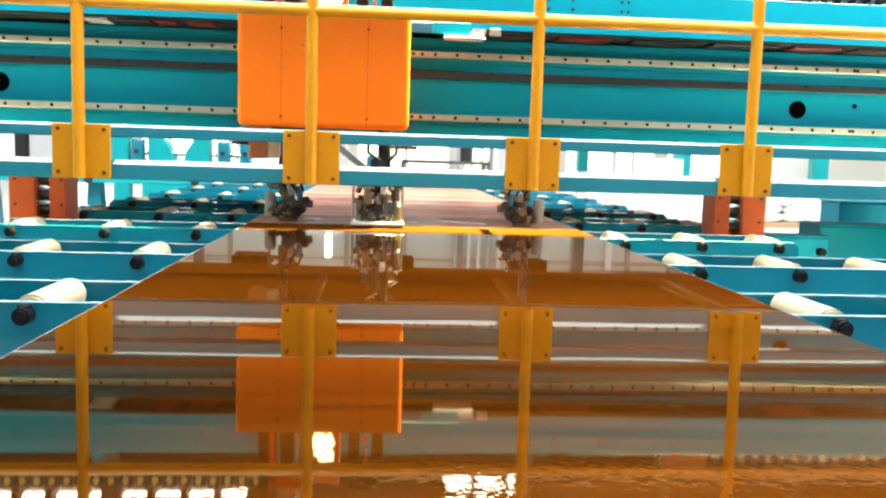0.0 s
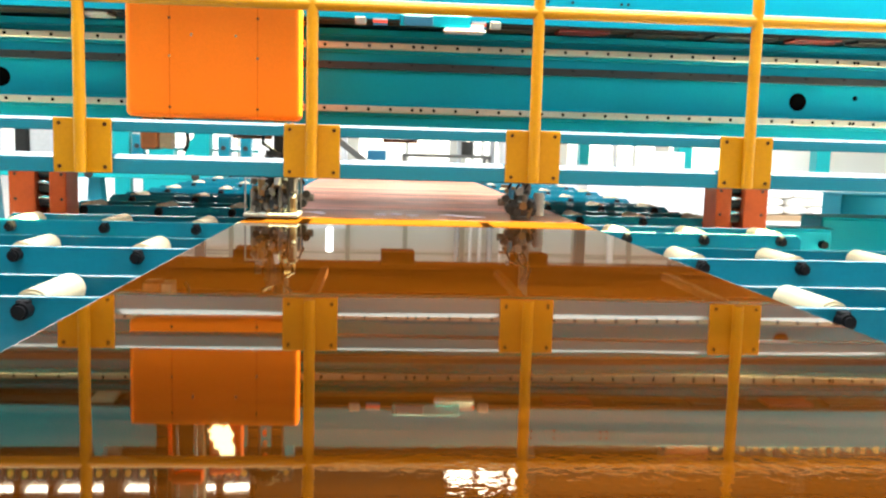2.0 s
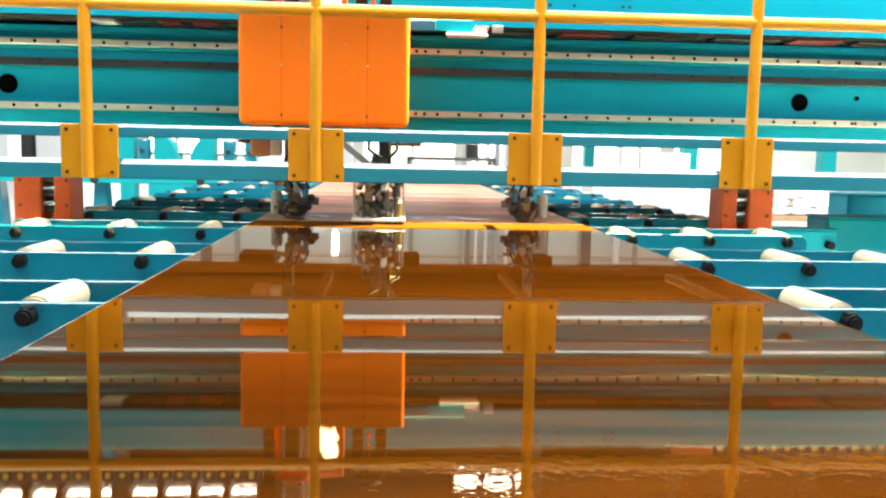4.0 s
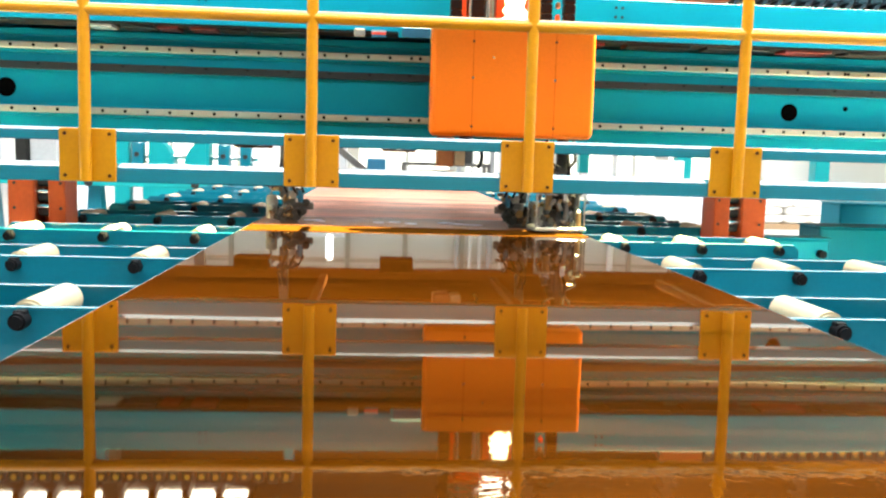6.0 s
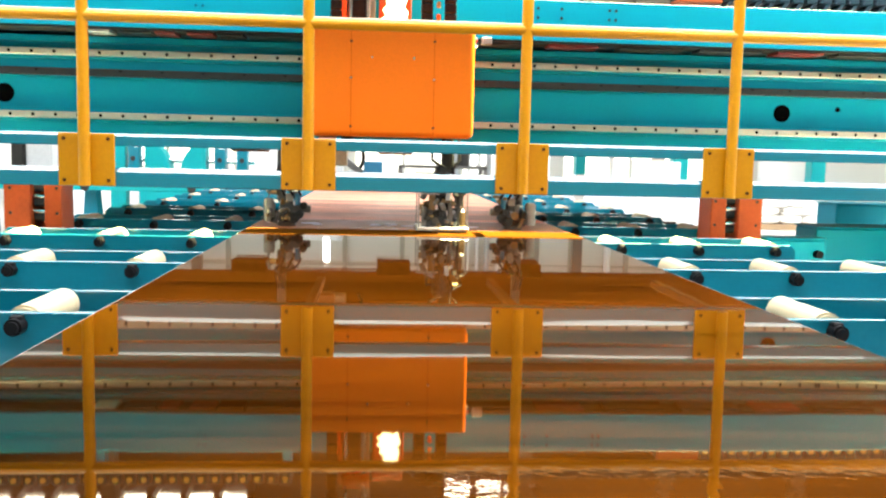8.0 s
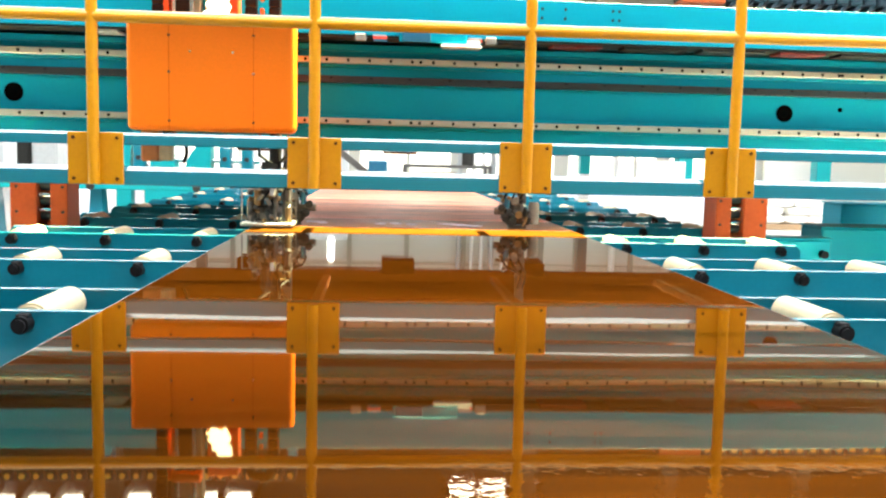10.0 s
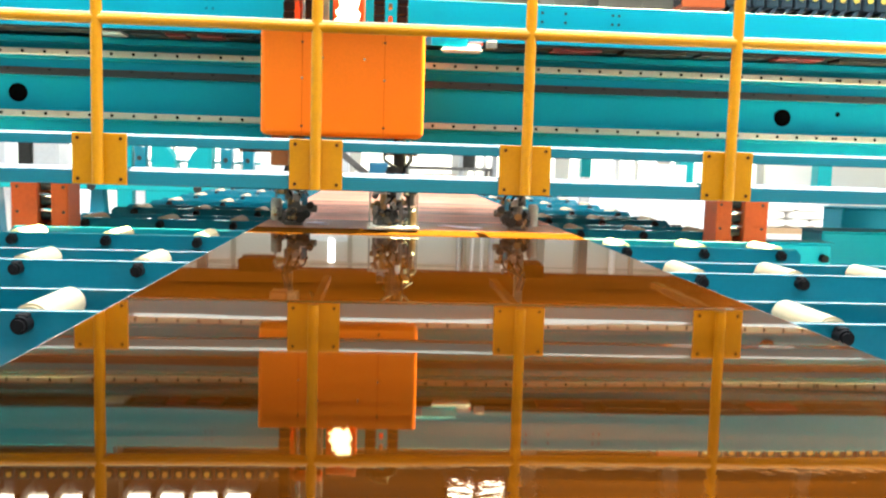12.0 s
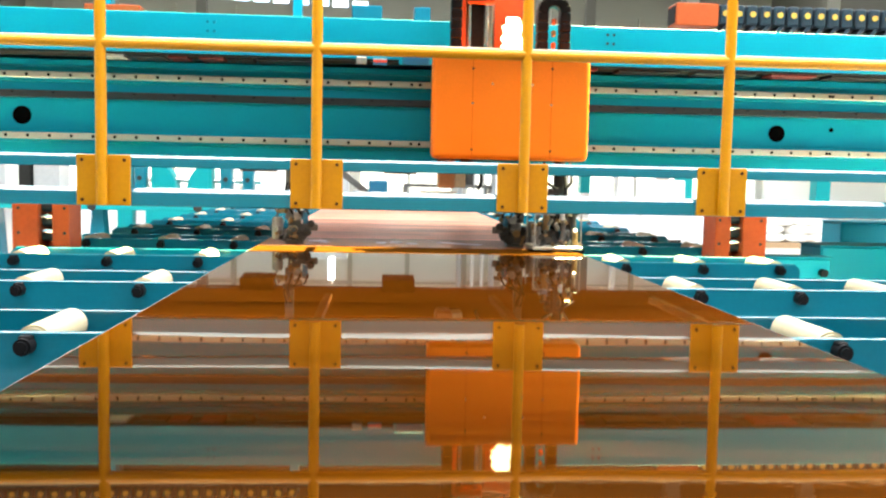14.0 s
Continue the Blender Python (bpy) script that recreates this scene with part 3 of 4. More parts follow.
    part("chain_mouth", box(bmesh.new(), 2.074, 2.081, 0.47, 0.63, 2.47, 2.59), BLACK, t)
    part("chain_shelf", box(bmesh.new(), 1.90, xb, 0.40, 0.72, 2.34, 2.395, 0.004), GREY, t, "pale grey chain shelf")
    part("shelf_stand", box(bmesh.new(), 1.90, xb, 0.28, 0.348, 2.302, 2.372, 0.002), GREY, t)
    part("shelf_arm", box(bmesh.new(), 2.0, 2.1, 0.349, 0.45, 2.345, 2.372), GREY, t)
    for i in range(28):                        # upper run of the chain towards the far end of the beam
        x = -3.3 + i * 0.098
        ln = part("chain_link", box(bmesh.new(), x, x + 0.084, 0.46, 0.64, 2.70, 2.785, 0.012), SLATE, t)
        part("chain_plug", rod(bmesh.new(), (x + 0.042, 0.452, 2.743), (x + 0.042, 0.462, 2.743), 0.020, 12), CAP_YELLOW, ln, "yellow chain plug")
    part("chain_trough", box(bmesh.new(), -3.35, -0.50, 0.45, 0.65, 2.686, 2.699), DARK, t)
    for x in (-3.2, -1.9, -0.6):
        part("trough_post", box(bmesh.new(), x - 0.03, x + 0.03, 0.5, 0.6, 2.02, 2.686), TEAL, t)
    for i in range(26):
        x = 2.40 + i * 0.101
        ln = part("chain_link", box(bmesh.new(), x, x + 0.084, 0.46, 0.64, 2.47, 2.61, 0.012), SLATE, t)
        fin = extrude(bmesh.new(), [(x - 0.01, 2.40), (x + 0.02, 2.40), (x + 0.075, 2.469), (x + 0.045, 2.469)], "y", 0.47, 0.60)
        part("fin", fin, SLATE, ln)
        part("chain_plug", rod(bmesh.new(), (x + 0.042, 0.452, 2.545), (x + 0.042, 0.462, 2.545), 0.021, 12), CAP_YELLOW, ln, "yellow chain plug")
    # uprights behind the beam
    for x, w in ((-0.12, 0.11), (0.28, 0.06)):
        part("upright", box(bmesh.new(), x - w, x + w, 0.70, 0.86, 2.031, 2.56, 0.006), TEAL_BED, t)
    # unseen shade added above the upper beam; cuts the sun stripe's near edge
    part("cable_tray", box(bmesh.new(), xa, xb, -1.16, -0.63, 2.74, 2.76, 0.004), TEAL, t)
    for x in (xa + 0.2, xb - 0.2):
        part("tray_bracket", box(bmesh.new(), x - 0.04, x + 0.04, -1.3, 0.3, 2.66, 2.74, 0.004), TEAL, t)
        part("tray_post", box(bmesh.new(), x - 0.04, x + 0.04, 0.1, 0.2, 2.30, 2.66, 0.004), TEAL, t)
    part("red_bracket", box(bmesh.new(), -1.92, -1.57, 0.1, 0.3, 2.302, 2.40, 0.006), ORANGE_CAST, t)
    return t


gantry = build_gantry()

# ---------------------------------------------------------------- guard fence carried by the gantry
FY = 3.951


def build_fence():
    t = thing("guard_fence", "yellow tubular guard fence bolted to two blue cross rails", "fence", (0, FY, 0))
    xa, xb = -3.6, 4.1
    for z0, z1, drop in ((1.355, 1.412, 0.012), (1.170, 1.257, 0.020)):
        lean = drop * 0.67                     # upper chamfer, steeper than half a right angle to mirror the skylight
        outline = [(0.014, z0 + 0.005), (0.014, z1 - drop), (0.014 + lean, z1), (0.072, z1), (0.075, z1 - 0.003), (0.075, z0 + 0.003), (0.072, z0), (0.019, z0)]
        part("cross_rail", extrude(bmesh.new(), outline, "x", xa, xb), BLUE_RAIL, t, "blue painted box-section cross rail", smooth=False)
    plate = box(bmesh.new(), -0.125, 0.125, 0.0, 0.012, 1.172, 1.411, 0.003)
    plate = new_mesh("mounting_plate", plate, YELLOW, True)
    bolt = bmesh.new()
    rod(bolt, (0, -0.006, 0), (0, 0.002, 0), 0.009, 6)
    bolt = new_mesh("bolt", bolt, BOLT)
    post = bmesh.new()
    rod(post, (0, -0.026, 1.174), (0, -0.026, 2.55), 0.026, 20)
    post = new_mesh("post", post, YELLOW, True)
    arm = box(bmesh.new(), -0.022, 0.022, 0.076, 1.05, 1.176, 1.216, 0.004)
    arm = new_mesh("arm", arm, ARM_BROWN, True)
    for i in range(-2, 6):
        x = -1.309 + i
        if x < xa or x > xb:
            continue
        pl = piece("mounting_plate", plate, t, pose(x, 0, 0))
        for dx in (-0.098, 0.098):
            for z in (1.198, 1.386):
                piece("bolt", bolt, pl, pose(dx, 0, z))
        piece("post", post, t, pose(x, 0, 0))
        piece("arm", arm, t, pose(x, 0, 0))
    # highlight on top of the tube, given as a thin pale strip
    part("top_strip", box(bmesh.new(), xa, xb, -0.037, -0.015, 1.950, 1.9575, 0.002), RAIL_GLINT, t, "pale strip for the highlight along the top rail")
    part("top_rail", rod(bmesh.new(), (xa, -0.026, 1.928), (xb, -0.026, 1.928), 0.025, 20), YELLOW, t)
    return t


fence = build_fence()

# ---------------------------------------------------------------- carriage with its working head
CY = 4.83


def clutter(t, x0, x1, y0, y1, z0, z1, count, seed):
    """Small fittings, nuts, cylinders and brackets packed into a box."""
    rng = random.Random(seed)
    kinds = (("fitting", DARK), ("fitting", GREY_METAL), ("cylinder", GREY_METAL), ("cylinder", BRASS), ("nut", GREY_METAL), ("fitting", RACK_BLACK), ("cylinder", DARK), ("nut", BRASS))
    for k in range(count):
        name, m = kinds[k % len(kinds)]
        c = Vector((rng.uniform(x0, x1), rng.uniform(y0, y1), z0 + (z1 - z0) * rng.random() ** 1.3))
        a, b, h = rng.uniform(0.010, 0.026), rng.uniform(0.010, 0.022), rng.uniform(0.012, 0.034)
        bm = bmesh.new()
        if name == "fitting":
            box(bm, -a, a, -b, b, -h, h, 0.004)
        elif name == "cylinder":
            rod(bm, (0, 0, -h), (0, 0, h), b * 0.9, 12)
        else:
            rod(bm, (0, 0, -0.008), (0, 0, 0.008), a * 0.7, 6)
        ob = part(name, bm, m, t)
        ob.matrix_basis = Matrix.Translation(c) @ Euler((rng.choice((0, 1.57, 0.4)), rng.choice((0, 0.5, -0.5)), rng.uniform(0, 3))).to_matrix().to_4x4()


def build_carriage():
    """Origin at the cover's lower left front corner, on the floor."""
    t = thing("carriage", "bright orange gantry carriage with a rounded sheet-metal cover", "carriage", (-0.78, CY, 0))
    w, z0, z1 = 0.930, 1.445, 2.045
    bm = box(bmesh.new(), 0.0, w, 0.004, 0.16, z0, z1)
    soft = [e for e in bm.edges if min(v.co.z for v in e.verts) < z1 - 0.01]
    bmesh.ops.bevel(bm, geom=soft, offset=0.034, segments=5, affect="EDGES", profile=0.5)
    cover = part("cover", bm, ORANGE, t, "orange sheet-metal cover")
    for x in (0.235, 0.70):
        part("seam", box(bmesh.new(), x - 0.002, x + 0.002, 0.0015, 0.006, z0 + 0.003, z1 - 0.003), SEAM_ORANGE, cover)
    for x, z in ((0.235, 1.50), (0.235, 1.77), (0.235, 1.97), (0.70, 1.50), (0.70, 1.77), (0.70, 1.98), (0.35, 1.885), (0.585, 1.885)):
        part("screw", rod(bmesh.new(), (x, 0.0, z), (x, 0.006, z), 0.007, 10), CHROME if z in (1.77, 1.885) else DARK, cover)
    # slide behind
    part("saddle", box(bmesh.new(), 0.16, w - 0.16, 0.161, 0.585, 1.47, 1.98, 0.004), ORANGE_CAST, t)
    # lifting column, rods and cable loops above the cover
    part("lift_column", box(bmesh.new(), 0.385, 0.575, 0.27, 0.37, z1 - 0.025, 2.44, 0.006), ORANGE_CAST, t)
    # sun glint on the column, given as a white plate with jagged outline
    bm = bmesh.new()
    edge = [(0.445, 0.0), (0.432, 0.035), (0.405, 0.05), (0.43, 0.07), (0.408, 0.10), (0.432, 0.13), (0.425, 0.18), (0.450, 0.19), (0.455, 0.24), (0.535, 0.24), (0.546, 0.17), (0.530, 0.12), (0.552, 0.09), (0.535, 0.03), (0.53, 0.0), (0.50, 0.022), (0.47, 0.0)]
    lo = [bm.verts.new((u, 0.08 + 0.75 * v, 2.065 + 1.05 * v)) for u, v in edge]
    hi = [bm.verts.new((u, 0.08 + 0.75 * v + 0.006, 2.065 + 1.05 * v - 0.008)) for u, v in edge]
    bm.faces.new(lo)
    bm.faces.new(hi[::-1])
    for k in range(len(edge)):
        bm.faces.new((lo[k], hi[k], hi[(k + 1) % len(edge)], lo[(k + 1) % len(edge)]))
    part("splash_plate", bm, WHITE, t, "white sloping plate cut to a jagged sun glint", smooth=False)
    part("slide_head", box(bmesh.new(), 0.20, 0.37, 0.13, 0.21, 2.37, 2.43, 0.010, 2), ORANGE_CAST, t)
    part("slide_shadow", box(bmesh.new(), 0.235, 0.31, 0.186, 0.219, z1, 2.37), BLACK, t)
    for x in (0.222, 0.325):
        part("guide_rod", rod(bmesh.new(), (x, 0.18, z1), (x, 0.18, 2.72), 0.014, 12), CHROME, t)
    part("slide", box(bmesh.new(), 0.145, 0.365, 0.22, 0.30, z1, 2.72, 0.004), GREY_METAL, t)
    part("slide_edge", box(bmesh.new(), 0.165, 0.20, 0.15, 0.22, z1, 2.42, 0.004), ORANGE_CAST, t)
    for x, top in ((0.630, 2.34), (0.765, 2.34), (0.11, 2.60)):
        for i in range(int((top - z1) / 0.058)):
            z = z1 + i * 0.058
            part("chain_link", box(bmesh.new(), x, x + 0.066, 0.14, 0.22, z, z + 0.055, 0.006), BLACK, t)
    for i in range(7):
        a = math.pi * (i + 0.5) / 7
        cx, cz = 0.7305 + 0.0675 * math.cos(a), 2.335 + 0.0675 * math.sin(a)
        bm = box(bmesh.new(), -0.033, 0.033, 0.14, 0.22, -0.020, 0.020, 0.006)
        ob = part("chain_link", bm, BLACK, t)
        ob.matrix_basis = Matrix.Translation((cx, 0, cz)) @ Matrix.Rotation(-a, 4, "Y")
    for i, z in enumerate((2.05, 2.12, 2.19, 2.26)):
        part("fitting", box(bmesh.new(), 0.715, 0.740, 0.13, 0.17, z, z + 0.035, 0.006), ORANGE_CAST if i % 2 else BRASS, t)
    # second motor beside the head, with its hose
    part("motor", box(bmesh.new(), 0.05, 0.15, 0.10, 0.24, 1.27, z0, 0.010), BROWN, t, "brown gear motor")
    part("motor_face", box(bmesh.new(), 0.15, 0.215, 0.11, 0.22, 1.275, 1.40, 0.008), TAN, t, "tan motor terminal box")
    tube = [(0.20 + 0.11 * math.sin(a), 0.10, 1.33 + 0.11 * math.cos(a)) for a in np.linspace(-0.2, 2.2, 9)]
    part("hose", tube_path(bmesh.new(), tube, 0.011), BLACK, t, "black hose")
    # working head down on the sheet
    hx, hy = 0.77, 0.20
    part("spindle", rod(bmesh.new(), (hx + 0.03, hy, 1.20), (hx + 0.03, hy, z0 + 0.01), 0.035, 20), DARK, t, "dark spindle")
    part("head_plate", box(bmesh.new(), hx - 0.15, hx + 0.15, hy - 0.17, hy + 0.13, 0.915, 0.935, 0.004), STEEL, t, "flat bright steel base plate")
    part("head_disc", rod(bmesh.new(), (hx, hy - 0.02, 0.903), (hx, hy - 0.02, 0.915), 0.12, 32), GREY_METAL, t)
    part("gear_body", box(bmesh.new(), hx - 0.07, hx + 0.03, hy - 0.07, hy + 0.09, 0.936, 1.03, 0.022, 3), GREY_METAL, t, "oily cast gear body")
    for k in range(7):
        a = k * 2 * math.pi / 7
        part("clamp_nut", rod(bmesh.new(), (hx + 0.09 * math.cos(a), hy - 0.02 + 0.09 * math.sin(a), 0.936), (hx + 0.09 * math.cos(a), hy - 0.02 + 0.09 * math.sin(a), 0.955), 0.012, 6), BRASS, t)
    for dx, z0_, z1_, r, m in ((-0.105, 0.94, 1.05, 0.016, GREY_METAL), (-0.06, 1.03, 1.15, 0.020, BRASS), (0.045, 0.94, 1.10, 0.014, GREY_METAL), (0.115, 0.94, 1.02, 0.02, BRASS), (0.0, 1.12, 1.25, 0.022, DARK)):
        part("cylinder", rod(bmesh.new(), (hx + dx, hy - 0.10, z0_), (hx + dx, hy - 0.10, z1_), r, 14), m, t)
    part("manifold", box(bmesh.new(), hx + 0.05, hx + 0.12, hy - 0.07, hy + 0.02, 1.13, 1.21, 0.008), BRASS, t, "brass air manifold")
    part("gear_dome", rod(bmesh.new(), (hx - 0.01, hy - 0.01, 1.07), (hx + 0.005, hy, 1.13), 0.065, 20, 0.045), BRASS, t)
    part("head_motor", rod(bmesh.new(), (hx - 0.03, hy + 0.02, 1.10), (hx + 0.045, hy + 0.02, 1.26), 0.040, 18), GREY_METAL, t)
    part("side_motor", rod(bmesh.new(), (hx + 0.05, hy - 0.06, 1.0), (hx + 0.13, hy - 0.06, 1.0), 0.042, 18), GREY_METAL, t)
    part("valve", box(bmesh.new(), hx + 0.075, hx + 0.125, hy - 0.1, hy - 0.03, 1.05, 1.14, 0.006), GREY_METAL, t)
    for dx, dy in ((-0.14, -0.16), (-0.14, 0.12), (0.14, -0.16), (0.14, 0.12)):
        part("stay", box(bmesh.new(), hx + dx - 0.004, hx + dx + 0.004, hy + dy - 0.004, hy + dy + 0.004, 0.935, 1.13, 0.001), DULL_STEEL, t)
    part("stay_frame", box(bmesh.new(), hx - 0.146, hx - 0.02, hy - 0.164, hy - 0.156, 1.122, 1.13, 0.001), DULL_STEEL, t)
    for k, (a, b) in enumerate(((-0.05, 0.10), (0.02, 0.06), (0.08, -0.06))):
        pts = [(hx + a, hy - 0.05, 1.10), (hx + a + 0.04, hy - 0.09, 1.20), (hx + b, hy - 0.04, 1.32), (hx + b, hy + 0.02, 1.44)]
        part("hose", tube_path(bmesh.new(), pts, 0.010), BLACK, t, "black hose")
    part("bellows", rod(bmesh.new(), (hx - 0.03, hy - 0.07, 1.06), (hx + 0.01, hy - 0.04, 1.27), 0.030, 16, 0.055), DARK, t, "dark tapered bellows")
    part("side_plate", box(bmesh.new(), hx + 0.085, hx + 0.10, hy - 0.12, hy + 0.05, 0.936, 1.17, 0.003), DARK, t)
    for k in range(5):
        part("bellows_ring", rod(bmesh.new(), (hx - 0.03 + 0.008 * k, hy - 0.07 + 0.006 * k, 1.07 + 0.042 * k), (hx - 0.029 + 0.008 * k, hy - 0.069 + 0.006 * k, 1.078 + 0.042 * k), 0.037 + 0.005 * k, 16), RACK_BLACK, t)
    clutter(t, hx - 0.11, hx + 0.12, hy - 0.13, hy + 0.02, 0.95, 1.20, 52, 3)
    part("cup", rod(bmesh.new(), (hx + 0.09, hy - 0.09, 0.936), (hx + 0.09, hy - 0.09, 0.985), 0.030, 18, 0.022), DULL_STEEL, t)
    return t


carriage = build_carriage()

# ---------------------------------------------------------------- edge guides at both rims of the sheet


def edge_guide(x, s):
    """A cluster of guide wheels and motors at the sheet's rim; s = +1 for the rim at +x."""
    t = thing("edge_guide", "grey metal edge guide with wheels and small motors at the rim", "edge guide", (x, 5.19, 0), "edge guides")
    part("foot", box(bmesh.new(), -0.055, 0.055, 0.0, 0.09, 0.9045, 0.925, 0.004), GREY_METAL, t)
    part("block", box(bmesh.new(), -0.04, 0.04, 0.02, 0.09, 0.925, 1.05, 0.008, 2), GREY_METAL, t)
    part("column", box(bmesh.new(), s * 0.035 - 0.026, s * 0.035 + 0.026, 0.06, 0.11, 1.05, 1.42, 0.004), GREY_METAL, t, "grey steel column")
    part("motor", rod(bmesh.new(), (s * 0.105, 0.03, 0.93), (s * 0.105, 0.03, 1.055), 0.034, 20), DULL_STEEL, t, "grey cylindrical motor")
    part("motor_cap", rod(bmesh.new(), (s * 0.105, 0.03, 1.055), (s * 0.105, 0.03, 1.067), 0.030, 20), DULL_STEEL, t)
    part("bracket", box(bmesh.new(), min(s * 0.03, s * 0.10), max(s * 0.03, s * 0.10), 0.03, 0.05, 0.96, 0.99, 0.003), GREY_METAL, t)
    for dx, z, r, m in ((-0.045, 0.955, 0.034, DARK), (-0.080, 0.975, 0.026, RACK_BLACK), (-0.105, 1.03, 0.022, DARK)):
        wheel = part("wheel", rod(bmesh.new(), (s * dx, -0.035, z), (s * dx, 0.02, z), r, 20), m, t, "dark guide wheel")
        part("hub", rod(bmesh.new(), (s * dx, -0.042, z), (s * dx, -0.034, z), r * 0.4, 14), DARK, wheel)
    part("rocker", box(bmesh.new(), min(-s * 0.145, 0), max(-s * 0.145, 0), 0.022, 0.036, 0.985, 1.03, 0.006), GREY_METAL, t)
    part("boss", rod(bmesh.new(), (s * 0.0, -0.04, 0.99), (s * 0.0, 0.02, 0.99), 0.024, 16), BRASS, t)
    part("valve", box(bmesh.new(), -s * 0.02 - 0.022, -s * 0.02 + 0.022, -0.01, 0.03, 1.05, 1.10, 0.005), DULL_STEEL, t)
    part("regulator", rod(bmesh.new(), (-s * 0.07, 0.0, 1.03), (-s * 0.07, 0.0, 1.10), 0.018, 12), BLUE, t)
    for k, (a, b) in enumerate(((-0.04, 0.02), (-0.09, 0.05), (0.01, 0.03))):
        pts = [(s * a, -0.01, 1.09), (s * (a + 0.02), -0.05, 1.14), (s * (b + 0.01), -0.03, 1.19), (s * b, 0.05, 1.28)]
        part("hose", tube_path(bmesh.new(), pts, 0.007), BLACK, t, "thin black hose")
    clutter(t, -0.11, 0.07, -0.04, 0.06, 0.94, 1.17, 30, 8 if s > 0 else 9)
    return t


guides = [edge_guide(-0.535, -1), edge_guide(0.855, 1)]

# ---------------------------------------------------------------- far hall


def cabinet(x0, x1, y0, y1, z1, material, label):
    t = thing("machine_cabinet", label, "cabinet", (0, 0, 0), "machine cabinets")
    part("body", box(bmesh.new(), x0, x1, y0, y1, 0.0, z1, 0.012), material, t)
    part("top", box(bmesh.new(), x0 - 0.01, x1 + 0.01, y0 - 0.01, y1 + 0.01, z1, z1 + 0.012, 0.003), material, t)
    part("knob", rod(bmesh.new(), (x1 - 0.07, y0 - 0.05, z1 - 0.10), (x1 - 0.07, y0 - 0.001, z1 - 0.10), 0.028, 16), BLACK, t, "black knob")
    return t


cabinet(2.74, 3.22, 6.0, 6.2, 0.81, TEAL, "low blue-teal machine cabinet beside the bed")
cabinet(3.40, 4.8, 6.5, 6.85, 0.86, TEAL, "blue-teal steel machine cabinet beside the bed")
cabinet(4.09, 5.6, 7.5, 7.85, 1.00, TEAL, "tall blue-teal steel machine cabinet")


def column(x, y):
    t = thing("hall_column", "grey steel hall column with a teal painted collar", "column", (x, y, 0), "hall columns")
    part("foot", box(bmesh.new(), -0.165, 0.165, -0.165, 0.165, 0.0, 0.85, 0.01), WHITE, t, "white painted foot")
    part("collar", box(bmesh.new(), -0.17, 0.17, -0.17, 0.17, 0.85, 1.9, 0.01), TEAL_FAR, t, "teal painted collar")
    part("shaft", box(bmesh.new(), -0.165, 0.165, -0.165, 0.165, 1.9, 8.5, 0.01), WALL, t)


for cx, cy in ((7.0, 20.0), (10.3, 20.0), (3.6, 20.0), (-6.0, 20.0), (-6.0, 30), (7.0, 30), (11.5, 12.0), (-9.0, 13.0)):
    column(cx, cy)


def round_guard_machine(x, y):
    t = thing("roller_machine", "pale teal machine with two rounded belt guards", "machine", (x, y, 0), "roller machines")
    part("base", box(bmesh.new(), -0.5, 1.15, -0.1, 0.7, 0.0, 0.98, 0.02), TEAL_FAR, t)
    for x0, flip in ((-0.42, 1), (0.45, -1)):
        n, r = 12, 0.34
        outline = [(0, 0.98), (0, 1.44), (0.03, 1.46)] + [(0.03 + r * math.sin(a * math.pi / 2 / n), 0.98 + 0.48 * math.cos(a * math.pi / 2 / n)) for a in range(1, n + 1)]
        outline = [(x0 + flip * u, v) for u, v in outline]
        part("belt_guard", extrude(bmesh.new(), outline, "y", -0.05, 0.25), TEAL_FAR, t)
        part("guard_rim", extrude(bmesh.new(), [(x0 + flip * (0.05 + (r - 0.04) * math.sin(a * math.pi / 2 / n)), 0.99 + 0.43 * math.cos(a * math.pi / 2 / n)) for a in range(n + 1)] + [(x0 + flip * 0.05, 0.99)], "y", -0.065, -0.051), TEAL_FAR, t)
    for dx in (-0.58, 0.66, 0.98):
        part("bearing", box(bmesh.new(), dx - 0.085, dx + 0.085, -0.08, 0.25, 0.9, 1.40, 0.03, 2), BLUE_RAIL, t, "blue bearing housing")
        part("bearing_cap", rod(bmesh.new(), (dx, -0.10, 1.22), (dx, -0.079, 1.22), 0.035, 16), DARK, t)
    part("post", box(bmesh.new(), -0.93, -0.71, 0.0, 0.2, 0.0, 1.7, 0.01), TEAL_FAR, t)
    part("shaft", rod(bmesh.new(), (-0.7, 0.1, 1.2), (1.15, 0.1, 1.2), 0.04, 14), CHROME, t)
    return t


round_guard_machine(-2.95, 13.2)


def side_table(x0, x1, y, top):
    t = thing("transfer_table", "long pale teal transfer table standing beyond the beds", "table", (0, y, 0), "transfer tables")
    part("apron", box(bmesh.new(), x0, x1, 0, 0.9, top - 0.24, top, 0.012), TEAL_FAR, t)
    for i in range(3):
        x = x0 + 0.3 + i * (x1 - x0 - 0.6) / 2
        part("leg", extrude(bmesh.new(), [(x - 0.13, 0.0), (x + 0.13, 0.0), (x + 0.07, top - 0.24), (x - 0.07, top - 0.24)], "y", 0.2, 0.4), TEAL_BED, t)
        part("knob", rod(bmesh.new(), (x, -0.03, top - 0.2), (x, 0.01, top - 0.2), 0.05, 14), DARK, t)
    return t


side_table(-5.2, -2.0, 11.2, 1.07)


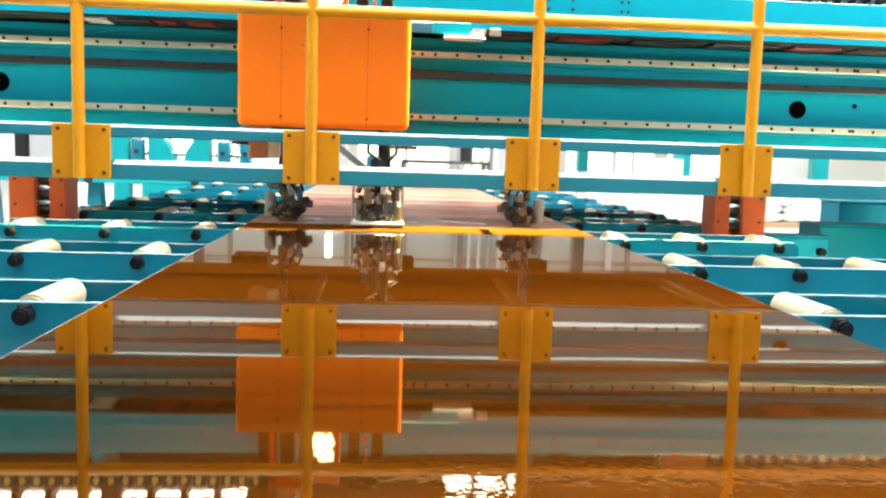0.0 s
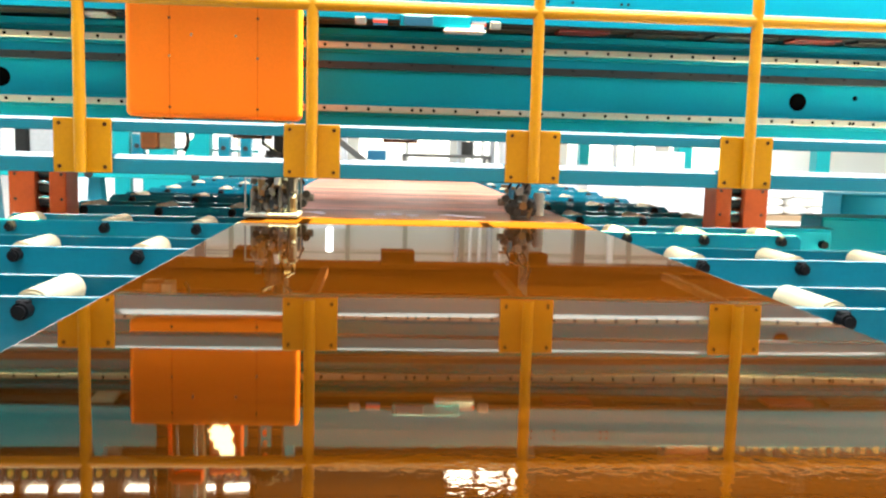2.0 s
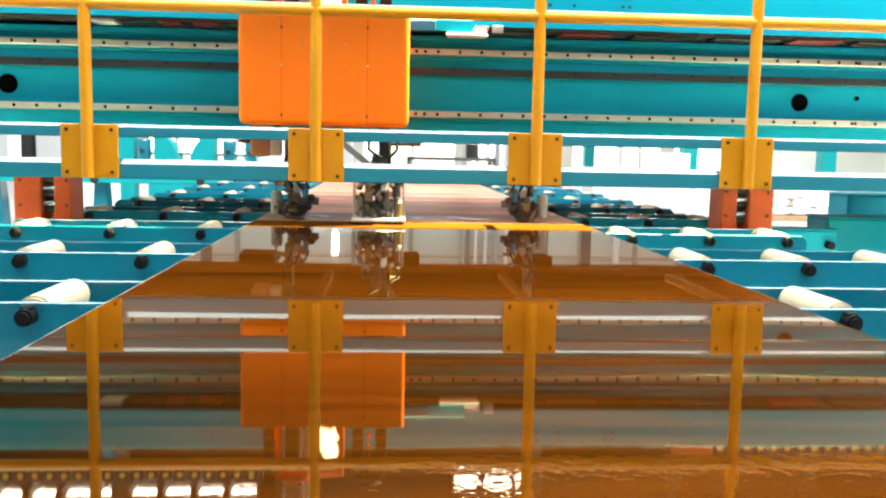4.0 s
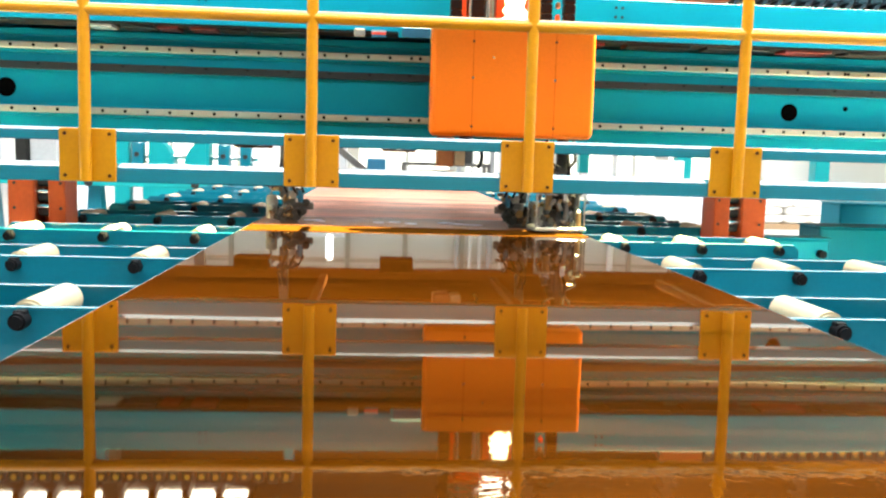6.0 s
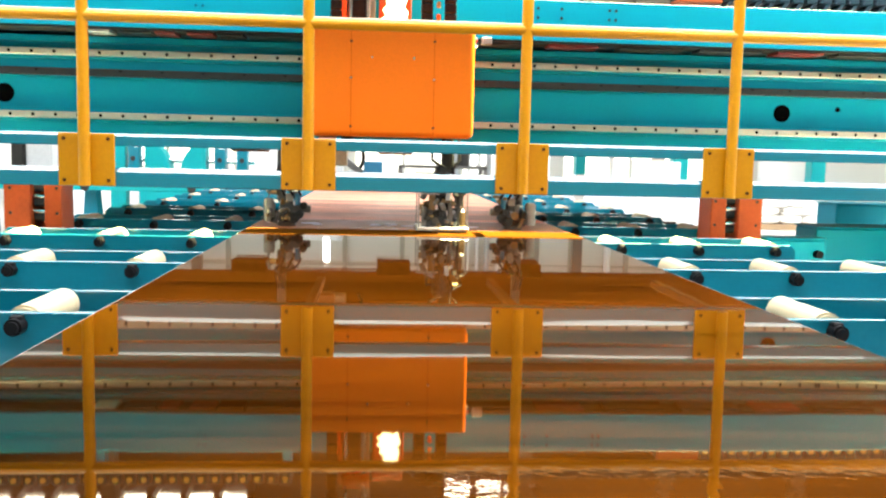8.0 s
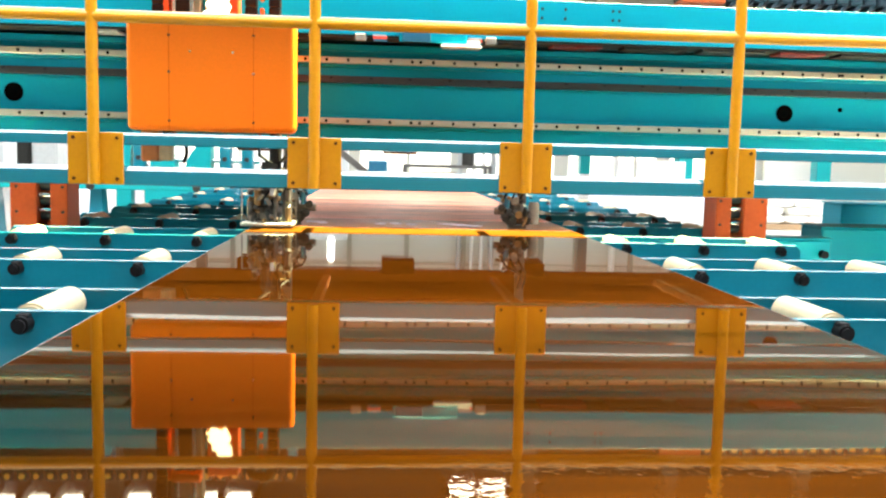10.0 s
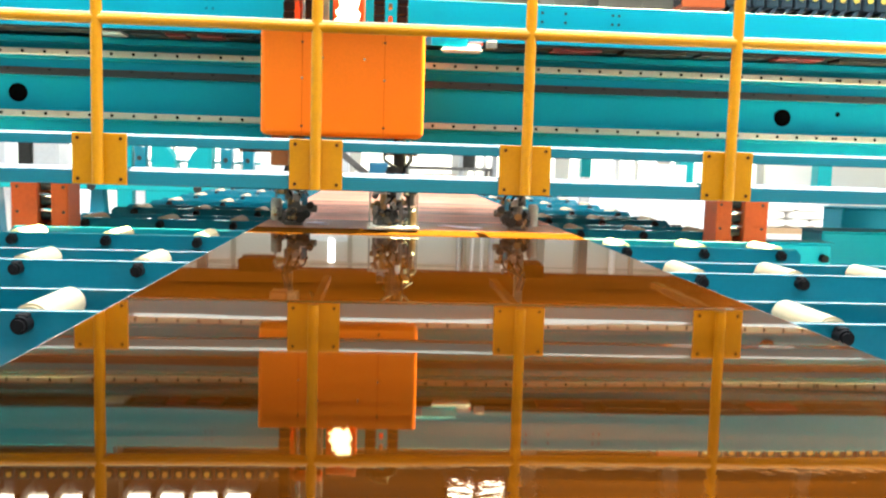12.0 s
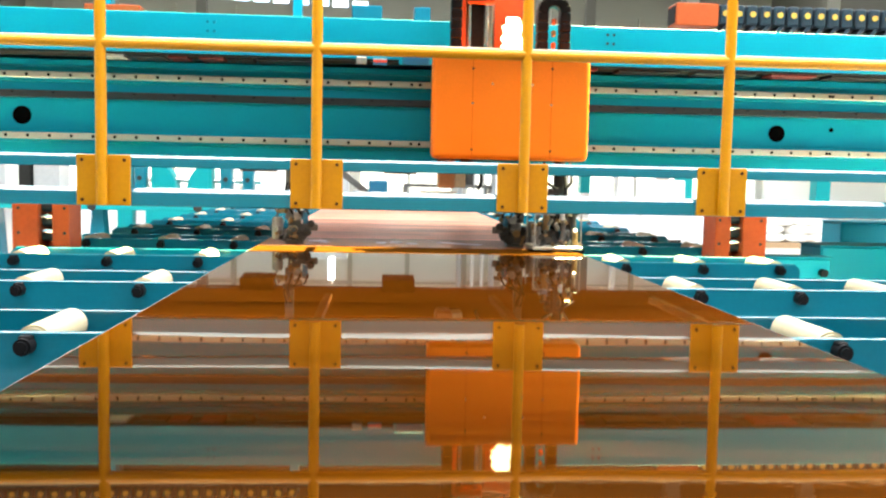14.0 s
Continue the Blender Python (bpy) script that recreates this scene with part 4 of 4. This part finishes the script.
def rack(x, y):
    t = thing("steel_frame", "grey steel frame table with tools in the far hall", "frame", (x, y, 0))
    for dx in (-0.7, 0.7):
        for dy in (0.0, 0.6):
            part("leg", box(bmesh.new(), dx - 0.03, dx + 0.03, dy - 0.03, dy + 0.03, 0, 1.18), GREY_METAL, t)
    for z in (0.85, 1.15):
        part("rail", box(bmesh.new(), -0.73, 0.73, -0.03, 0.63, z, z + 0.05), GREY_METAL, t)
    part("crate", box(bmesh.new(), -0.45, 0.15, 0.1, 0.5, 0.90, 1.08, 0.01), mat("tan_board", (0.55, 0.43, 0.28), 0.8), t, "tan crate")
    part("motor", rod(bmesh.new(), (0.35, 0.2, 1.2), (0.35, 0.2, 1.42), 0.10, 14), DARK, t)
    return t


rack(1.1, 14.5)


def belt_arm(x, y):
    t = thing("belt_arm", "grey tilted belt arm with a blue drive", "conveyor arm", (x, y, 0))
    bm = box(bmesh.new(), -0.6, 0.6, -0.1, 0.1, -0.05, 0.05, 0.01)
    ob = part("arm", bm, GREY_METAL, t)
    ob.matrix_basis = pose(0, 0, 1.15, 0, 38, 0)
    part("drive", box(bmesh.new(), 0.15, 0.45, -0.15, 0.15, 0.8, 1.25, 0.02), BLUE, t)
    part("stand", box(bmesh.new(), -0.1, 0.1, -0.1, 0.1, 0.0, 1.1, 0.01), GREY, t)


belt_arm(-0.35, 14.0)


def plain_cabinet(x, y, w, h, material, label):
    t = thing("control_cabinet", label, "cabinet", (x, y, 0), "control cabinets")
    part("body", box(bmesh.new(), -w / 2, w / 2, 0, 0.5, 0.1, h, 0.01), material, t)
    part("door", box(bmesh.new(), -w / 2 + 0.03, w / 2 - 0.03, -0.02, -0.001, 0.15, h - 0.05, 0.006), material, t)
    part("plinth", box(bmesh.new(), -w / 2 + 0.03, w / 2 - 0.03, 0.03, 0.47, 0, 0.1), DARK, t)


plain_cabinet(-0.95, 16.0, 0.7, 2.0, GREY, "grey steel control cabinet in the far hall")
plain_cabinet(-1.9, 16.5, 0.9, 1.9, WHITE, "white steel control cabinet in the far hall")
plain_cabinet(2.6, 16.0, 0.8, 1.6, GREY, "grey steel control cabinet in the far hall")
plain_cabinet(-5.55, 15.0, 0.42, 1.9, GREY, "narrow grey steel locker in the far hall")
plain_cabinet(-5.93, 15.1, 0.22, 2.1, DARK, "slim dark steel upright cabinet in the far hall")
plain_cabinet(-6.4, 14.0, 0.8, 1.5, GREY, "grey steel control cabinet in the far hall")
plain_cabinet(5.9, 18.0, 0.9, 1.35, WHITE, "white steel control cabinet in the far hall")


def sack_pile(x, y):
    random.seed(11)
    t = thing("sack_pile", "pile of white woven sacks on a pallet", "sacks", (x, y, 0))
    part("pallet", box(bmesh.new(), -0.75, 0.75, -0.5, 0.5, 0, 0.12, 0.01), mat("pallet_wood", (0.38, 0.26, 0.15), 0.8), t)
    for lay in range(3):
        for i in range(3 - (lay == 2)):
            for j in range(2):
                bm = bmesh.new()
                bmesh.ops.create_icosphere(bm, subdivisions=3, radius=1.0)
                for v in bm.verts:
                    c = v.co
                    k = 1 + 0.12 * noise.noise(c * 2.3 + Vector((i * 3, j * 5, lay * 7)))
                    v.co = Vector((math.copysign(abs(c.x) ** 0.6, c.x) * 0.27 * k, math.copysign(abs(c.y) ** 0.6, c.y) * 0.27 * k, math.copysign(abs(c.z) ** 0.7, c.z) * 0.10 * k))
                ob = part("sack", bm, SACK, t)
                ob.matrix_basis = pose(-0.48 + i * 0.48 + random.uniform(-0.05, 0.05) + 0.2 * (lay == 2), -0.25 + j * 0.5, 0.21 + lay * 0.17, 0, 0, random.uniform(-12, 12))


sack_pile(8.6, 18.0)


# ---------------------------------------------------------------- what moves
def advance(t):
    """How far the gantry has gone along the bed."""
    return max(0.0, t - 0.9) * 0.0213


# carriage: seconds, x of the cover's left side
SWEEP = [(0.0, -0.779), (0.85, -0.779), (1.0, -0.884), (1.5, -1.195), (2.0, -1.37), (2.4, -1.41), (2.7, -1.385), (3.0, -1.331), (3.15, -1.275), (3.65, -1.000), (4.15, -0.690), (4.65, -0.335), (5.1, -0.075),
         (5.5, 0.127), (6.0, 0.279), (6.25, 0.300), (6.5, 0.297), (7.0, 0.204), (7.5, -0.027), (8.0, -0.379), (8.4, -0.630), (8.85, -0.905), (9.35, -1.195), (9.8, -1.370), (10.1, -1.425),
         (10.5, -1.405), (11.0, -1.275), (11.5, -1.001), (12.0, -0.694), (12.5, -0.370), (13.0, -0.062), (13.5, 0.195), (14.0, 0.29)]


def motions():
    steps = [0.0, 0.9] + [1.0 + 0.5 * i for i in range(27)]
    walk(gantry, [(t, pose(0, GY + advance(t), 0)) for t in steps])
    walk(fence, [(t, pose(0, FY + advance(t), 0)) for t in steps])
    for ob in guides + [band]:
        x, y = ob.location.x, ob.location.y
        walk(ob, [(t, pose(x, y + advance(t), 0)) for t in steps])
    walk(carriage, [(t, pose(x, CY + advance(t), 0)) for t, x in SWEEP])


motions()
